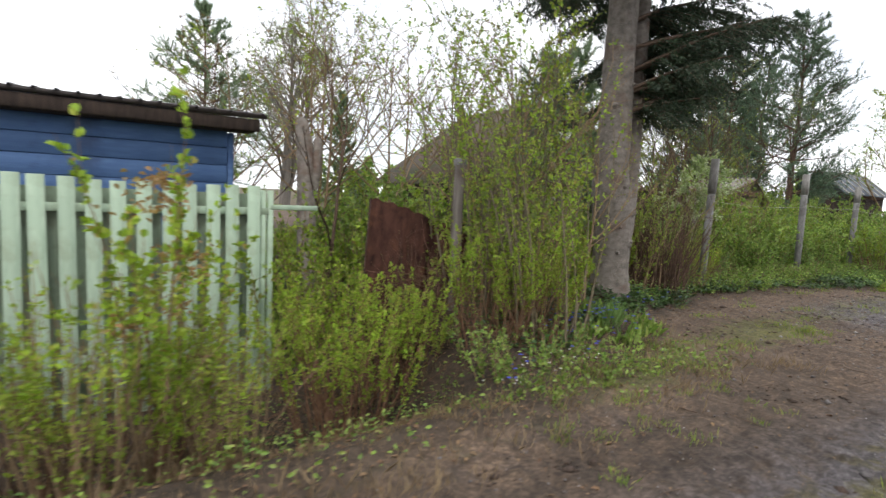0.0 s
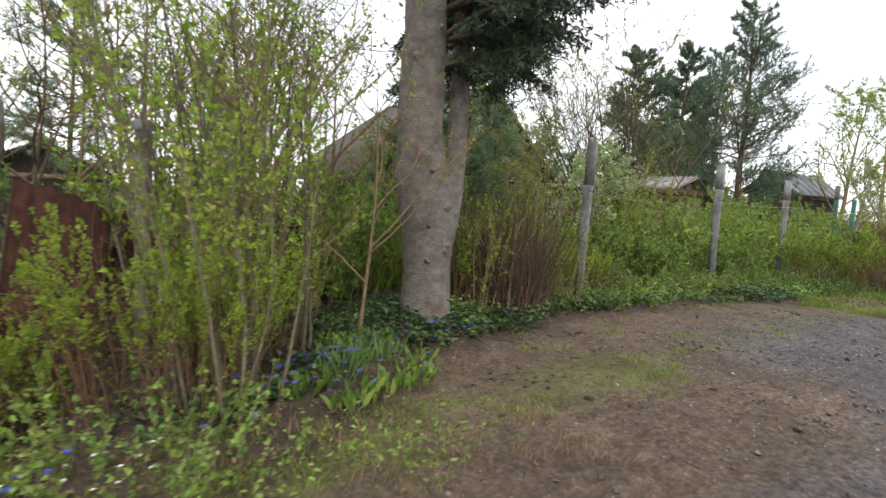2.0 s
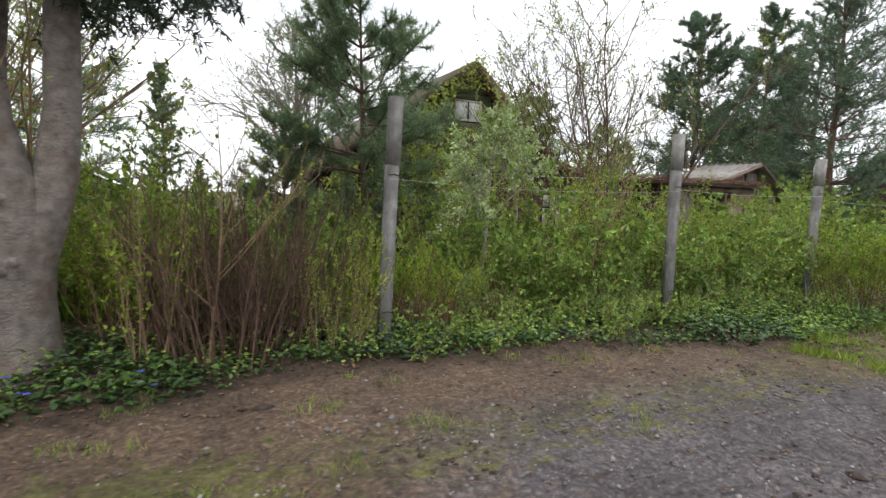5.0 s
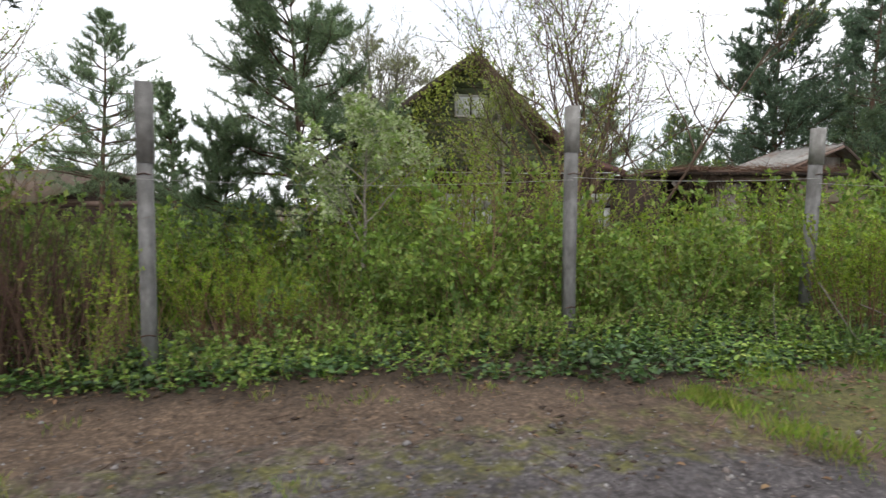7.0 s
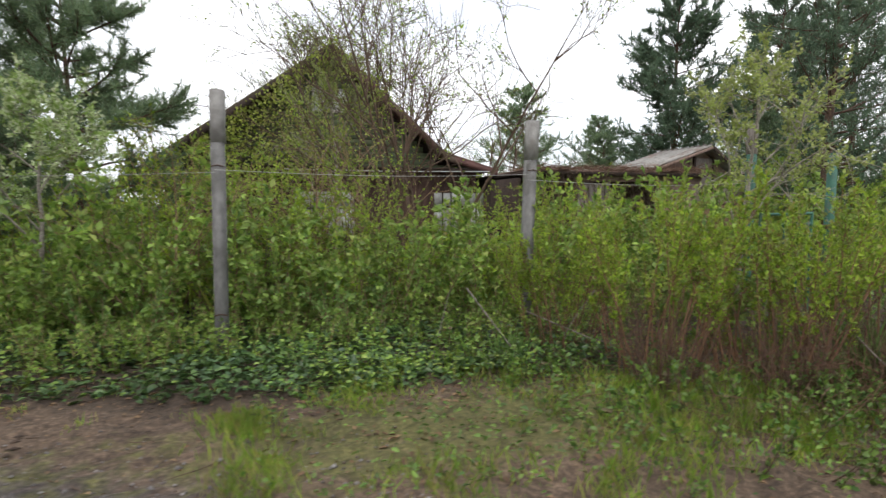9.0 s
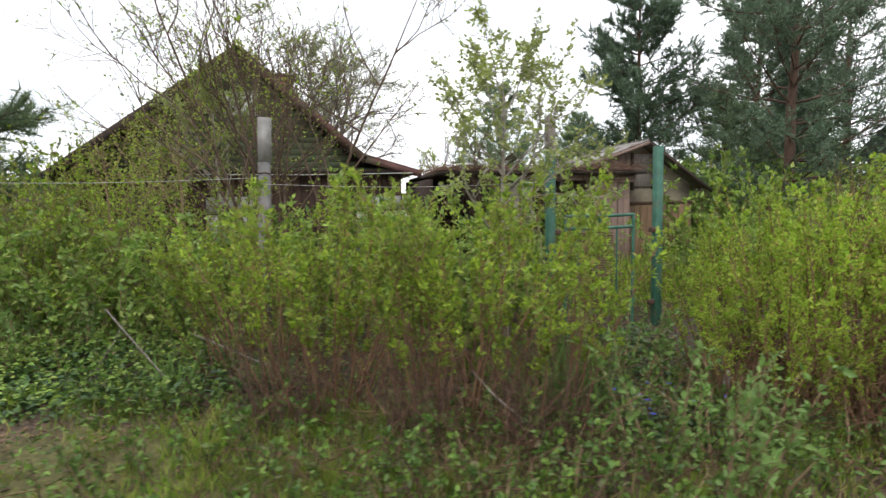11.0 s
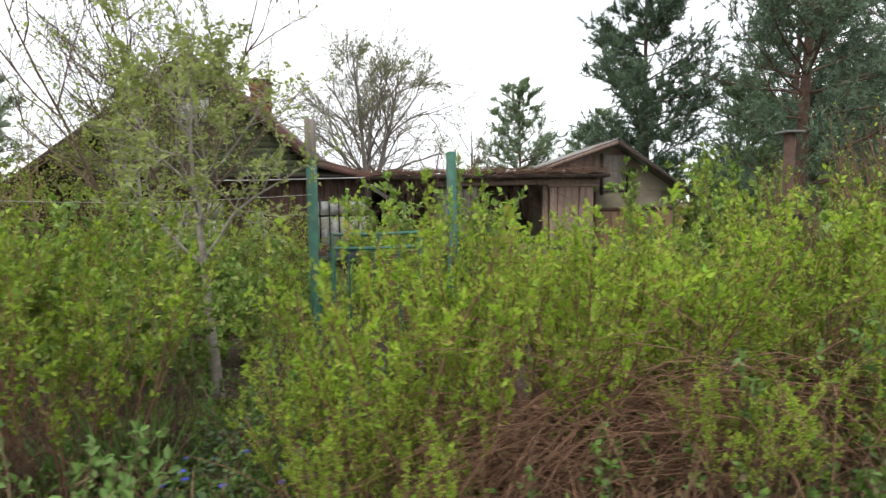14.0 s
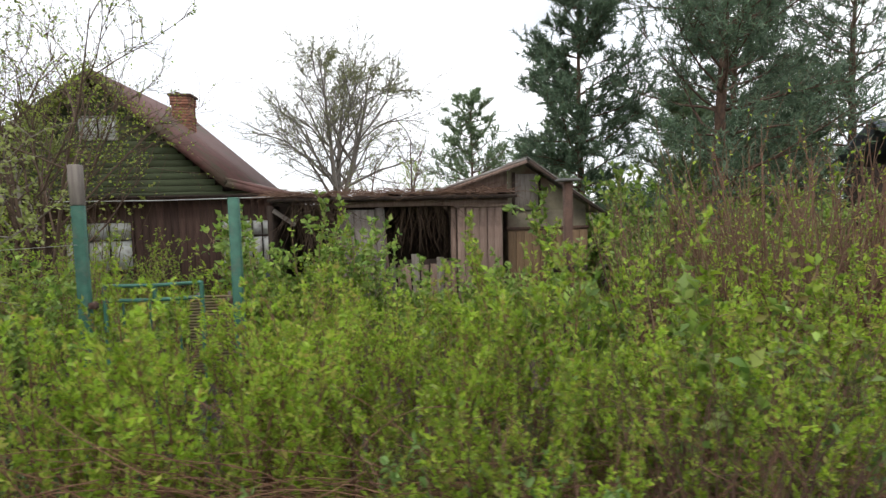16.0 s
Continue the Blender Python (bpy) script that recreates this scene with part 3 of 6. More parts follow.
    # attic panes take the paler colour that stands in for bright glass
    window("attic_window", house, 1.25, y0 - 0.04, 3.36, 0.80, 0.54, 2, ((0.0, 1.0),), pane_mat=M_PANE_BRIGHT)
    # chimney
    ch = part("chimney", Geo().box(2.14, 2.58, 11.72, 12.16, 3.0, 5.0), M_MORTAR, house, "crumbling red brick chimney", pose(0.13, -0.80, -0.15))
    g = Geo()
    z, k = 3.25, 0
    while z < 5.0:
        out_ = 0.03 if z > 4.78 else (0.02 if 4.35 < z < 4.5 else 0.0)
        for sx0, sx1, sy0, sy1 in ((2.12, 2.60, 11.70, 11.83), (2.12, 2.60, 12.05, 12.18), (2.12, 2.25, 11.83, 12.05), (2.47, 2.60, 11.83, 12.05)):
            nb = 2 if sx1 - sx0 > 0.3 else 1
            for i in range(nb):
                wx = (sx1 - sx0) / nb
                cx0, cx1 = sx0 + i * wx + 0.006, sx0 + (i + 1) * wx - 0.006
                if k % 2 and nb == 2:
                    cx0, cx1 = (cx0, cx1 - 0.06) if i == 0 else (cx0 - 0.06, cx1)
                j = rng.uniform(-0.006, 0.006)
                g.box(cx0 - out_, cx1 + out_, sy0 - out_ + j, sy1 + out_ + j, z + 0.005, z + 0.066)
        z, k = z + 0.074, k + 1
    part("brickwork", g, M_BRICK, ch)
    part("chimney_cap", Geo().box(2.05, 2.67, 11.64, 12.24, 5.03, 5.10, cham=0.015).box(2.2, 2.32, 11.75, 11.9, 5.10, 5.17, cham=0.02), M_RUST, ch)
    return house


def set_back(k, kz):
    """Grows a building away from the bank, so that it stands further back in the plot."""
    return Matrix.Translation((7.43, -4.48, 1.72)) @ Matrix.Diagonal((k, k, kz, 1)) @ Matrix.Translation((-7.43, 4.48, -1.72))


PORCH_AT, BARN_AT = set_back(1.22, 1.12), set_back(1.27, 1.14)


def lean_to():
    """The collapsing open porch between the house and the shed."""
    p = thing("porch", "collapsing wooden lean-to porch with a dark open doorway", "shed", "", PORCH_AT)
    y = 4.25
    rng = np.random.RandomState(9)
    z0 = -0.35
    # back wall and roof slab in the very dark brown, behind the paler boards
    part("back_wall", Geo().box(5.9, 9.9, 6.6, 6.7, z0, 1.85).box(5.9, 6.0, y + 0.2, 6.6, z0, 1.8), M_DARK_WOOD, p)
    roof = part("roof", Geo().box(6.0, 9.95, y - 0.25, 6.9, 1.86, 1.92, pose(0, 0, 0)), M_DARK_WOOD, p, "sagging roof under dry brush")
    for i in range(13):
        xa = 6.05 + i * 0.3
        board("roof_board", (0.27, 2.6 + rng.uniform(-0.2, 0.25), 0.03), M_PINK_WOOD, roof, pose(xa + 0.13, 5.45 + rng.uniform(-0.08, 0.05), 1.925 + rng.uniform(0, 0.015), rng.uniform(-1.5, 1.5), 0, rng.uniform(-2, 2)))
    part("eave_beam", Geo().box(6.9, 9.85, y - 0.06, y + 0.06, 1.74, 1.855, cham=0.015), M_PINK_WOOD, p)
    dw = part("door_panel", Geo().box(7.12, 7.80, y + 0.04, y + 0.06, z0 + 0.1, 1.7), M_GREY_WOOD, p, "weathered grey plank door leaning inward")
    for i in range(6):
        board("plank", (0.112, 0.024, 2.02 + rng.uniform(-0.08, 0.03)), M_GREY_WOOD, dw, pose(7.18 + i * 0.116, y + 0.015, z0 + 0.06, 0, rng.uniform(-1, 1) - 1.5, 0))
    pier = part("door_panel", Geo().box(9.0, 9.77, y + 0.03, y + 0.06, z0 + 0.1, 1.72), M_PINK_WOOD, p, "faded plank panel with brown stains")
    for i in range(6):
        board("plank", (0.122, 0.026, 2.06 + rng.uniform(-0.03, 0.02)), M_PINK_WOOD, pier, pose(9.06 + i * 0.127, y, z0 + 0.04, 0, rng.uniform(-0.6, 0.6), 0))
    part("panel_beam", Geo().box(8.95, 9.85, y - 0.05, y + 0.02, 1.70, 1.76, cham=0.01), M_PINK_WOOD, p)
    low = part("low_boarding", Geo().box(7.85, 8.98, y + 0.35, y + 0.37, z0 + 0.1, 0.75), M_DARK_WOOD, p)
    for i in range(8):
        board("plank", (0.125, 0.022, 1.12 + rng.uniform(-0.2, 0.1)), M_PINK_WOOD if i % 3 else M_GREY_WOOD, low, pose(7.92 + i * 0.135, y + 0.32, z0 + 0.05, rng.uniform(-3, 3), rng.uniform(-3, 3), 0))
    for x, tilt in ((7.0, 2), (7.86, -3), (8.93, 0.5)):
        board("door_post", (0.09, 0.09, 2.16), M_PINK_WOOD, p, pose(x, y + 0.11, z0, 0, tilt, 0))
    board("fallen_board", (0.07, 0.02, 0.42), M_GREY_WOOD, p, pose(6.05, y - 0.05, 1.72, 0, 128, 0), "grey fallen board")
    return p


def barn():
    s = thing("plaster_shed", "small plastered shed with patched slate roof and brown stains", "shed", "", BARN_AT)
    y0, y1 = 4.3, 5.5
    ax, az, L, R = 10.12, 2.55, 8.72, 11.45
    zl, zr, z0 = 2.02, 1.55, -0.35
    g = Geo().box(9.86, 11.22, y0, y1, z0, 1.62)
    g.add([(9.86, y0, 1.62), (11.22, y0, 1.62), (11.22, y0, 1.70), (ax, y0, az - 0.06), (9.86, y0, az - 0.18)], [(0, 1, 2), (0, 2, 3), (0, 3, 4)])
    g.box(9.0, 9.86, y0 + 0.9, y1, z0, 1.9)
    part("wall", g, M_PLASTER, s)
    lower = part("lower_wall", Geo().box(9.84, 11.24, y0 - 0.03, y0, z0, 1.26), M_OCHRE, s, "ochre stained lower boarding")
    part("wall_rail", Geo().box(9.82, 11.26, y0 - 0.05, y0 - 0.031, 1.25, 1.31, cham=0.006), M_RUST, s)
    for i in range(10):
        board("plank", (0.132, 0.02, 1.58), M_OCHRE, lower, pose(9.91 + i * 0.139, y0 - 0.045, z0))
    gi_ = Geo()
    gi_.add([(8.74, yy, 1.90) for yy in (y0 - 0.02, y0 + 0.03)] + [(9.85, yy, 1.90) for yy in (y0 - 0.02, y0 + 0.03)] + [(9.85, yy, 2.425) for yy in (y0 - 0.02, y0 + 0.03)] + [(8.74, yy, 2.0) for yy in (y0 - 0.02, y0 + 0.03)],
            [(0, 2, 4, 6), (1, 7, 5, 3), (0, 6, 7, 1), (2, 3, 5, 4), (4, 5, 7, 6), (0, 1, 3, 2)])
    part("gable_infill", gi_, M_PINK_WOOD, s, "bare brown boards under the eave")
    part("door", Geo().box(9.98, 10.38, y0 - 0.035, y0 - 0.005, 1.62, 2.30, cham=0.008), M_GREY_WOOD, s, "grey loft hatch")
    part("door_jamb", Geo().box(9.93, 9.98, y0 - 0.04, y0 - 0.003, 1.55, 2.33), M_DARK_WOOD, s)
    part("door_jamb", Geo().box(10.38, 10.42, y0 - 0.04, y0 - 0.003, 1.55, 2.30), M_DARK_WOOD, s)
    ns = 2
    for i in range(ns):
        ya, yb = y0 - 0.3 + i * (y1 - y0 + 0.4) / ns, y0 - 0.3 + (i + 1) * (y1 - y0 + 0.4) / ns + 0.05
        part("slate_sheet", corrugated(L - 0.02, ax, ya, yb, zl + 0.006 * i, az + 0.004 * i, 5, 0.02), M_SLATE, s)
        part("slate_sheet", corrugated(R, ax, ya, yb, zr + 0.006 * i, az + 0.03 + 0.004 * i, 5, 0.02), M_SLATE, s)
    part("verge_board", gable_slab(Geo(), L, ax, y0 - 0.33, y0 - 0.30, zl - 0.07, az - 0.07, 0.06), M_PINK_WOOD, s)
    part("verge_board", gable_slab(Geo(), R, ax, y0 - 0.33, y0 - 0.30, zr - 0.07, az - 0.07, 0.06), M_DARK_WOOD, s)
    return s


def blue_shed():
    s = thing("blue_shed", "blue painted board shed with a dark metal roof behind the fence", "shed")
    y, R, L = 2.5, -10.46, -15.5
    part("wall", Geo().box(L, R - 0.02, y + 0.02, y + 3.0, -0.7, 2.05), M_BLUE, s)
    side = part("board_wall", Geo().box(R - 0.05, R + 0.02, y - 0.02, y + 0.04, -0.7, 2.06, cham=0.008), M_BLUE, s)
    z = -0.6
    while z < 2.0:
        board("siding_board", (R - L - 0.06, 0.028, 0.215), M_BLUE, side, pose((L + R) / 2 - 0.03, y + 0.002, z, 4, 0, 0))
        z += 0.225
    part("roof", gable_slab(Geo(), 0, 3.9, L - 0.3, -10.12, 0, 0.45, 0.05), M_DARK_ROOF, s, m=pose(0, 2.12, 2.24, 0, 0, 90) @ Matrix.Scale(-1, 4, (0, 1, 0)))
    part("fascia", Geo().box(L, -10.2, 2.14, 2.17, 2.08, 2.225, cham=0.006), M_DARK_WOOD, s)
    part("soffit", Geo().box(L, -10.25, 2.175, y + 0.0, 2.07, 2.10), M_DARK_WOOD, s)
    g = Geo()
    for x in np.arange(L, -10.14, 0.19):
        g.tube([(x, 2.08, 2.285), (x, 4.0, 2.51)], [0.022, 0.022], 5)
    part("roof_ribbing", g, M_DARK_ROOF, s)
    return s


def picket_fence():
    f = thing("picket_fence", "faded mint-green wooden picket fence with boards on both sides", "fence")
    y, top, bot = 0.46, 1.40, -0.66
    rng = np.random.RandomState(2)
    part("rail", Geo().box(-15.6, -10.55, y + 0.022, y + 0.075, 1.12, 1.19, cham=0.006), M_FENCE, f)
    part("rail", Geo().box(-15.6, -10.55, y + 0.022, y + 0.075, -0.17, -0.10, cham=0.006), M_FENCE, f)
    part("rail", Geo().box(-10.54, -10.05, y + 0.022, y + 0.06, 1.17, 1.22, cham=0.006), M_FENCE, f)
    for i in range(27):
        x = -10.70 - i * 0.184
        board("picket", (0.118, 0.02, top - bot + rng.uniform(-0.02, 0.02)), M_FENCE, f, pose(x, y + 0.010 + rng.uniform(-0.003, 0.003), bot, 0, rng.uniform(-0.6, 0.6), 0))
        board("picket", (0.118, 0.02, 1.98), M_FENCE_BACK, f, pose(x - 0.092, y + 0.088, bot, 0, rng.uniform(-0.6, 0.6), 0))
    for x in (-10.60, -10.53, -13.1):
        board("fence_post", (0.05, 0.05, 2.02), M_FENCE, f, pose(x, y + 0.05 + (0.11 if x < -11 else 0), bot))
    return f


def concrete_post(x, y, top, lean, turn, joint, label):
    z0 = hz(x, y) - 0.25
    post = thing("fence_post", label, "post", "old concrete fence posts", pose(x, y, z0, lean[0], lean[1], turn))
    h = top - z0
    g = Geo()
    bm = bmesh.new()
    bmesh.ops.create_cube(bm, size=1.0)
    bmesh.ops.bevel(bm, geom=[e for e in bm.edges if abs(e.verts[0].co.z - e.verts[1].co.z) > 0.5], offset=0.1, segments=2, affect="EDGES")
    bmesh.ops.triangulate(bm, faces=list(bm.faces))
    bm.verts.index_update()
    v, fc = np.array([p.co for p in bm.verts]), np.array([[p.index for p in q.verts] for q in bm.faces])
    bm.free()
    s0 = np.array((0.10, 0.10, joint - z0))
    g.add((v + (0, 0, 0.5)) * s0, fc)
    part("shaft", g, M_CONCRETE, post)
    g = Geo()
    g.add((v + (0, 0, 0.5)) * np.array((0.108, 0.108, top - joint)) + (0.005, 0, joint - z0), fc)
    part("upper_shaft", g, M_CONCRETE_WARM, post)
    for k in (0.55, 1.75):
        if k < h - 0.1:
            part("tie_wire", Geo().tube([(-0.052, -0.05, k), (0, -0.058, k + 0.012), (0.052, -0.05, k)], [0.005] * 3, 4), M_RUST, post)
    return post


def gate():
    g0 = thing("garden_gate", "green painted steel pipe gate overgrown with shoots", "gate")
    y = 0.03
    fr = Geo()
    for z in (1.13, 1.01, -0.09):
        fr.tube([(5.58, y, z), (5.95, y, z - 0.008), (6.34, y, z + 0.004)], [0.016] * 3, 7)
    for x in (5.585, 6.335):
        fr.tube([(x, y, -0.12), (x, y, 1.14)], [0.017, 0.017], 7)
    part("gate_frame", fr, M_GREEN_PAINT, g0)
    for x in (5.72, 5.93, 6.15):
        part("upright", Geo().tube([(x, y, -0.09), (x, y, 1.01)], [0.009, 0.009], 6), M_GREEN_PAINT, g0)
    part("upright", Geo().tube([(5.97, y, 1.01), (5.97, y, 1.13)], [0.02, 0.02], 6), M_GREEN_PAINT, g0)
    m = Geo()
    for k in range(10):
        z = -0.03 + k * 0.1
        m.tube([(5.59, y + 0.012, z), (6.33, y + 0.012, z)], [0.0013] * 2, 3)
    for k in range(8):
        x = 5.6 + k * 0.1
        m.tube([(x, y + 0.015, -0.08), (x, y + 0.015, 1.0)], [0.0013] * 2, 3)
    part("wire_mesh", m, M_RUST, g0, "rusted wire mesh infill")
    for x, top in ((5.43, 2.10), (6.62, 1.82)):
        p = thing("gate_post", "green steel gate post with flaking paint and a grey top" if x < 6 else "flat-topped green steel gate post", "post", "gate posts")
        z0 = hz(x, 0.03) - 0.2
        part("post", Geo().box(x - 0.04, x + 0.04, 0.0, 0.08, z0, top - (0.32 if x < 6 else 0), pose(0, 0, 0), cham=0.008), M_GREEN_PAINT, p)
        if x < 6:
            part("post_top", Geo().box(x - 0.042, x + 0.043, -0.003, 0.083, top - 0.32, top, cham=0.008), M_GREY_WOOD, p)
        for z in (0.2, 0.95):
            part("hinge", Geo().box(x + (0.04 if x < 6 else -0.10), x + (0.10 if x < 6 else -0.04), 0.0, 0.05, z, z + 0.05, cham=0.005), M_RUST, p)
    wp = thing("reed_panel", "yellowed reed screen panel leaning behind the gate", "screen")
    g = Geo()
    for k in range(26):
        z = 0.22 + k * 0.028
        g.tube([(6.02, 0.62, z), (6.24, 0.615, z + 0.004), (6.46, 0.62, z - 0.003)], [0.0125] * 3, 5)
    part("reed_mat", g, M_WICKER, wp)
    part("stake", Geo().tube([(6.10, 0.64, -0.25), (6.10, 0.64, 0.96)], [0.016] * 2, 6), M_GREY_WOOD, wp)
    part("stake", Geo().tube([(6.38, 0.64, -0.25), (6.38, 0.64, 0.96)], [0.016] * 2, 6), M_GREY_WOOD, wp)


def capped_post(x, y, top):
    z0 = hz(x, y) - 0.2
    p = thing("capped_post", "rusty brown iron post with a flat cap plate", "post")
    part("post", Geo().box(x - 0.03, x + 0.03, y - 0.03, y + 0.03, z0, top - 0.02, cham=0.006), M_RUST, p)
    part("cap", Geo().box(x - 0.075, x + 0.075, y - 0.075, y + 0.075, top - 0.02, top, cham=0.006), M_CONCRETE, p)
    part("bracket", Geo().box(x - 0.13, x + 0.13, y - 0.06, y - 0.03, 1.2, 1.245, cham=0.008), M_DARK_WOOD, p)


def far_shed(x0, x1, y0, y1, eave, ridge, label, roofmat, along_x=True, battens=False):
    s = thing("outbuilding", label, "shed")
    zg = min(hz(x, y) for x in (x0, x1) for y in (y0, y1)) - 0.3
    part("wall", Geo().box(x0, x1, y0, y1, zg, eave), M_DARK_WOOD, s)
    w = part("boarding", Geo().box(x0, x1, y0 - 0.05, y0 - 0.004, eave - 0.2, eave - 0.02), M_PINK_WOOD, s)
    k = int((x1 - x0) / 0.22)
    for i in range(k):
        board("plank", (0.2, 0.025, eave - zg - 0.21), M_DARK_WOOD, w, pose(x0 + (i + 0.5) * (x1 - x0) / k, y0 - 0.02, zg))
    if along_x:
        ym = (y0 + y1) / 2
        for a in (y0 - 0.4, y1 + 0.4):
            g = Geo()
            v = [(x, p[0], p[1]) for x in (x0 - 0.3, x1 + 0.3) for p in ((a, eave - 0.1), (ym, ridge), (ym, ridge + 0.05), (a, eave - 0.05))]
            g.add(v, [(0, 1, 2, 3), (7, 6, 5, 4), (0, 4, 5, 1), (1, 5, 6, 2), (2, 6, 7, 3), (3, 7, 4, 0)])
            rp_ = part("roof_plane", g, roofmat, s)
            if battens and a < ym:
                for x in np.arange(x0, x1 + 0.2, 1.0):
                    part("batten", Geo().tube([(x, a - 0.02, eave - 0.03), (x, ym, ridge + 0.08)], [0.035, 0.035], 5), M_FRAME, rp_)
    else:
        xm = (x0 + x1) / 2
        for a in (x0 - 0.4, x1 + 0.4):
            part("roof_plane", gable_slab(Geo(), a, xm, y0 - 0.4, y1 + 0.4, eave - 0.1, ridge, 0.06), roofmat, s)
        g = Geo()
        g.add([(x0, y0, eave), (x1, y0, eave), (xm, y0, ridge - 0.1)], [(0, 1, 2)])
        part("gable", g, M_DARK_WOOD, s)
    return s


main_house()
lean_to()
barn()
blue_shed()
picket_fence()
concrete_post(-3.46, 0.07, 2.20, (0.5, 1.6), 4, 1.62, "grey concrete fence post with a pale upper sleeve")
concrete_post(0.02, 0.05, 2.15, (-0.5, 0.6), -3, 1.74, "weathered grey concrete fence post standing in ground ivy")
concrete_post(2.74, 0.07, 2.03, (0, 1.8), 2, 1.66, "leaning concrete fence post among green shoots")
gate()
capped_post(9.2, -0.65, 1.89)
far_shed(-16.5, -10.8, 19, 23, 1.5, 2.75, "low dark outbuilding with a brown roof across the plot", M_MOSS_ROOF)
far_shed(-11.4, -7.4, 18.8, 22.5, 1.5, 2.55, "dark gabled outbuilding with a mossy roof", M_MOSS_ROOF, False)
far_shed(20.3, 26.5, 6.6, 8.6, 2.5, 3.6, "shed with a blue-grey roof and pale roof battens", M_BLUE_GREY, True, True)
wire = Geo()
for z, dz in ((1.50, 0.05),):
    xs = np.linspace(-3.46, 0.02, 9)
    wire.tube(np.stack([xs, np.full(9, -0.02), z - dz * np.sin(np.linspace(0, math.pi, 9))], 1), [0.0014] * 9, 4)
for z, dz in ((1.52, 0.04),):
    xs = np.linspace(0.02, 2.74, 9)
    wire.tube(np.stack([xs, np.full(9, -0.02), z - dz * np.sin(np.linspace(0, math.pi, 9)) * 0.8], 1), [0.0022] * 9, 4)
    xs = np.linspace(2.74, 5.43, 9)
    wire.tube(np.stack([xs, np.full(9, -0.02), z - 0.05 - dz * np.sin(np.linspace(0, math.pi, 9))], 1), [0.0022] * 9, 4)
lone("fence_wire", wire, M_WIRE, "slack galvanised wire strung between the posts", "wire")


def rusty_sheets():
    """Large rusted sheets propped up behind the shrubs, one slipped against the other."""
    zb = hz(-9.1, 0.45) - 0.08
    for x, y, w, h, tilt, roll, turn in ((-9.20, 0.42, 0.70, 1.52, -7, 4, -24), (-8.72, 0.40, 0.60, 1.34, -14, 9, -34)):
        ob = thing("rusty_sheet", "rusted dark maroon metal sheet propped behind the shrubs", "metal sheet", "rusty sheets", pose(x, y, zb, tilt, roll, turn))
        k = 12
        xs = np.linspace(-w / 2, w / 2, k)
        sag = 0.012 * np.sin(np.linspace(0, 9, k)) + 0.02 * np.linspace(-1, 1, k) ** 2
        top = h * (1 - 0.10 * np.linspace(0, 1, k) ** 1.4) + 0.02 * np.sin(np.arange(k) * 2.3 + x * 9)
        g = Geo()
        g.add(np.concatenate([np.stack([xs, sag + d, z], 1) for d in (0, 0.006) for z in (np.zeros(k), top)]),
              [(i + a, i + 1 + a, i + 1 + a + k, i + a + k) for a in (0, 2 * k) for i in range(k - 1)] + [(i + k, i + 1 + k, i + 1 + 3 * k, i + 3 * k) for i in range(k - 1)] + [(0, k, 3 * k, 2 * k), (k - 1, 3 * k - 1, 4 * k - 1, 2 * k - 1)])
        part("sheet", g, M_RUST_SHEET, ob)
        part("folded_edge", Geo().tube([(-w / 2, 0.02, 0), (-w / 2, 0.02, h)], [0.010] * 2, 6), M_RUST, ob)


rusty_sheets()
zs = hz(-8.55, 0.1)
stub = thing("wooden_post", "round weathered wooden post with a worn flat top", "post")
part("post", Geo().tube([(-8.55, 0.1, zs - 0.2), (-8.55, 0.1, 1.0), (-8.545, 0.1, 1.74)], [0.066, 0.06, 0.058], 11), M_GREY_WOOD, stub)
part("cap", Geo().tube([(-8.545, 0.1, 1.735), (-8.545, 0.1, 1.80), (-8.545, 0.1, 1.81)], [0.072, 0.07, 0.05], 11), M_CONCRETE, stub)


def compost_bin(x, y):
    c = thing("compost_bin", "dark brown slatted wooden compost bin under the saplings", "bin")
    z0 = hz(x, y) - 0.05
    for dx in (-0.4, 0.4):
        for dy in (-0.4, 0.4):
            board("corner_post", (0.06, 0.06, 1.12), M_DARK_WOOD, c, pose(x + dx, y + dy, z0))
    for k in range(6):
        z = z0 + 0.06 + k * 0.175
        board("slat", (0.86, 0.022, 0.145), M_MAROON, c, pose(x, y - 0.442, z, 0, 0, 0))
        board("slat", (0.86, 0.022, 0.145), M_MAROON, c, pose(x, y + 0.442, z, 0, 0, 0))
        board("slat", (0.86, 0.022, 0.145), M_MAROON, c, pose(x - 0.442, y, z, 0, 0, 90))
        board("slat", (0.86, 0.022, 0.145), M_MAROON, c, pose(x + 0.442, y, z, 0, 0, 90))


compost_bin(-6.9, 1.9)


# ---- plants ----
def unit(v):
    return v / (np.linalg.norm(v) + 1e-9)


def bend(rng, start, way, length, n, lift=0.0, wob=0.12):
    """A wandering line of n points."""
    p, d, out_ = np.array(start, float), unit(np.array(way, float)), []
    for i in range(n):
        out_.append(p.copy())
        d = unit(d + rng.normal(0, wob, 3) + np.array((0, 0, lift)))
        p = p + d * length / (n - 1)
    return np.array(out_)


def along(pts, t):
    t = np.clip(t, 0, 0.9999) * (len(pts) - 1)
    i = int(t)
    return pts[i] + (pts[i + 1] - pts[i]) * (t - i), unit(pts[i + 1] - pts[i])


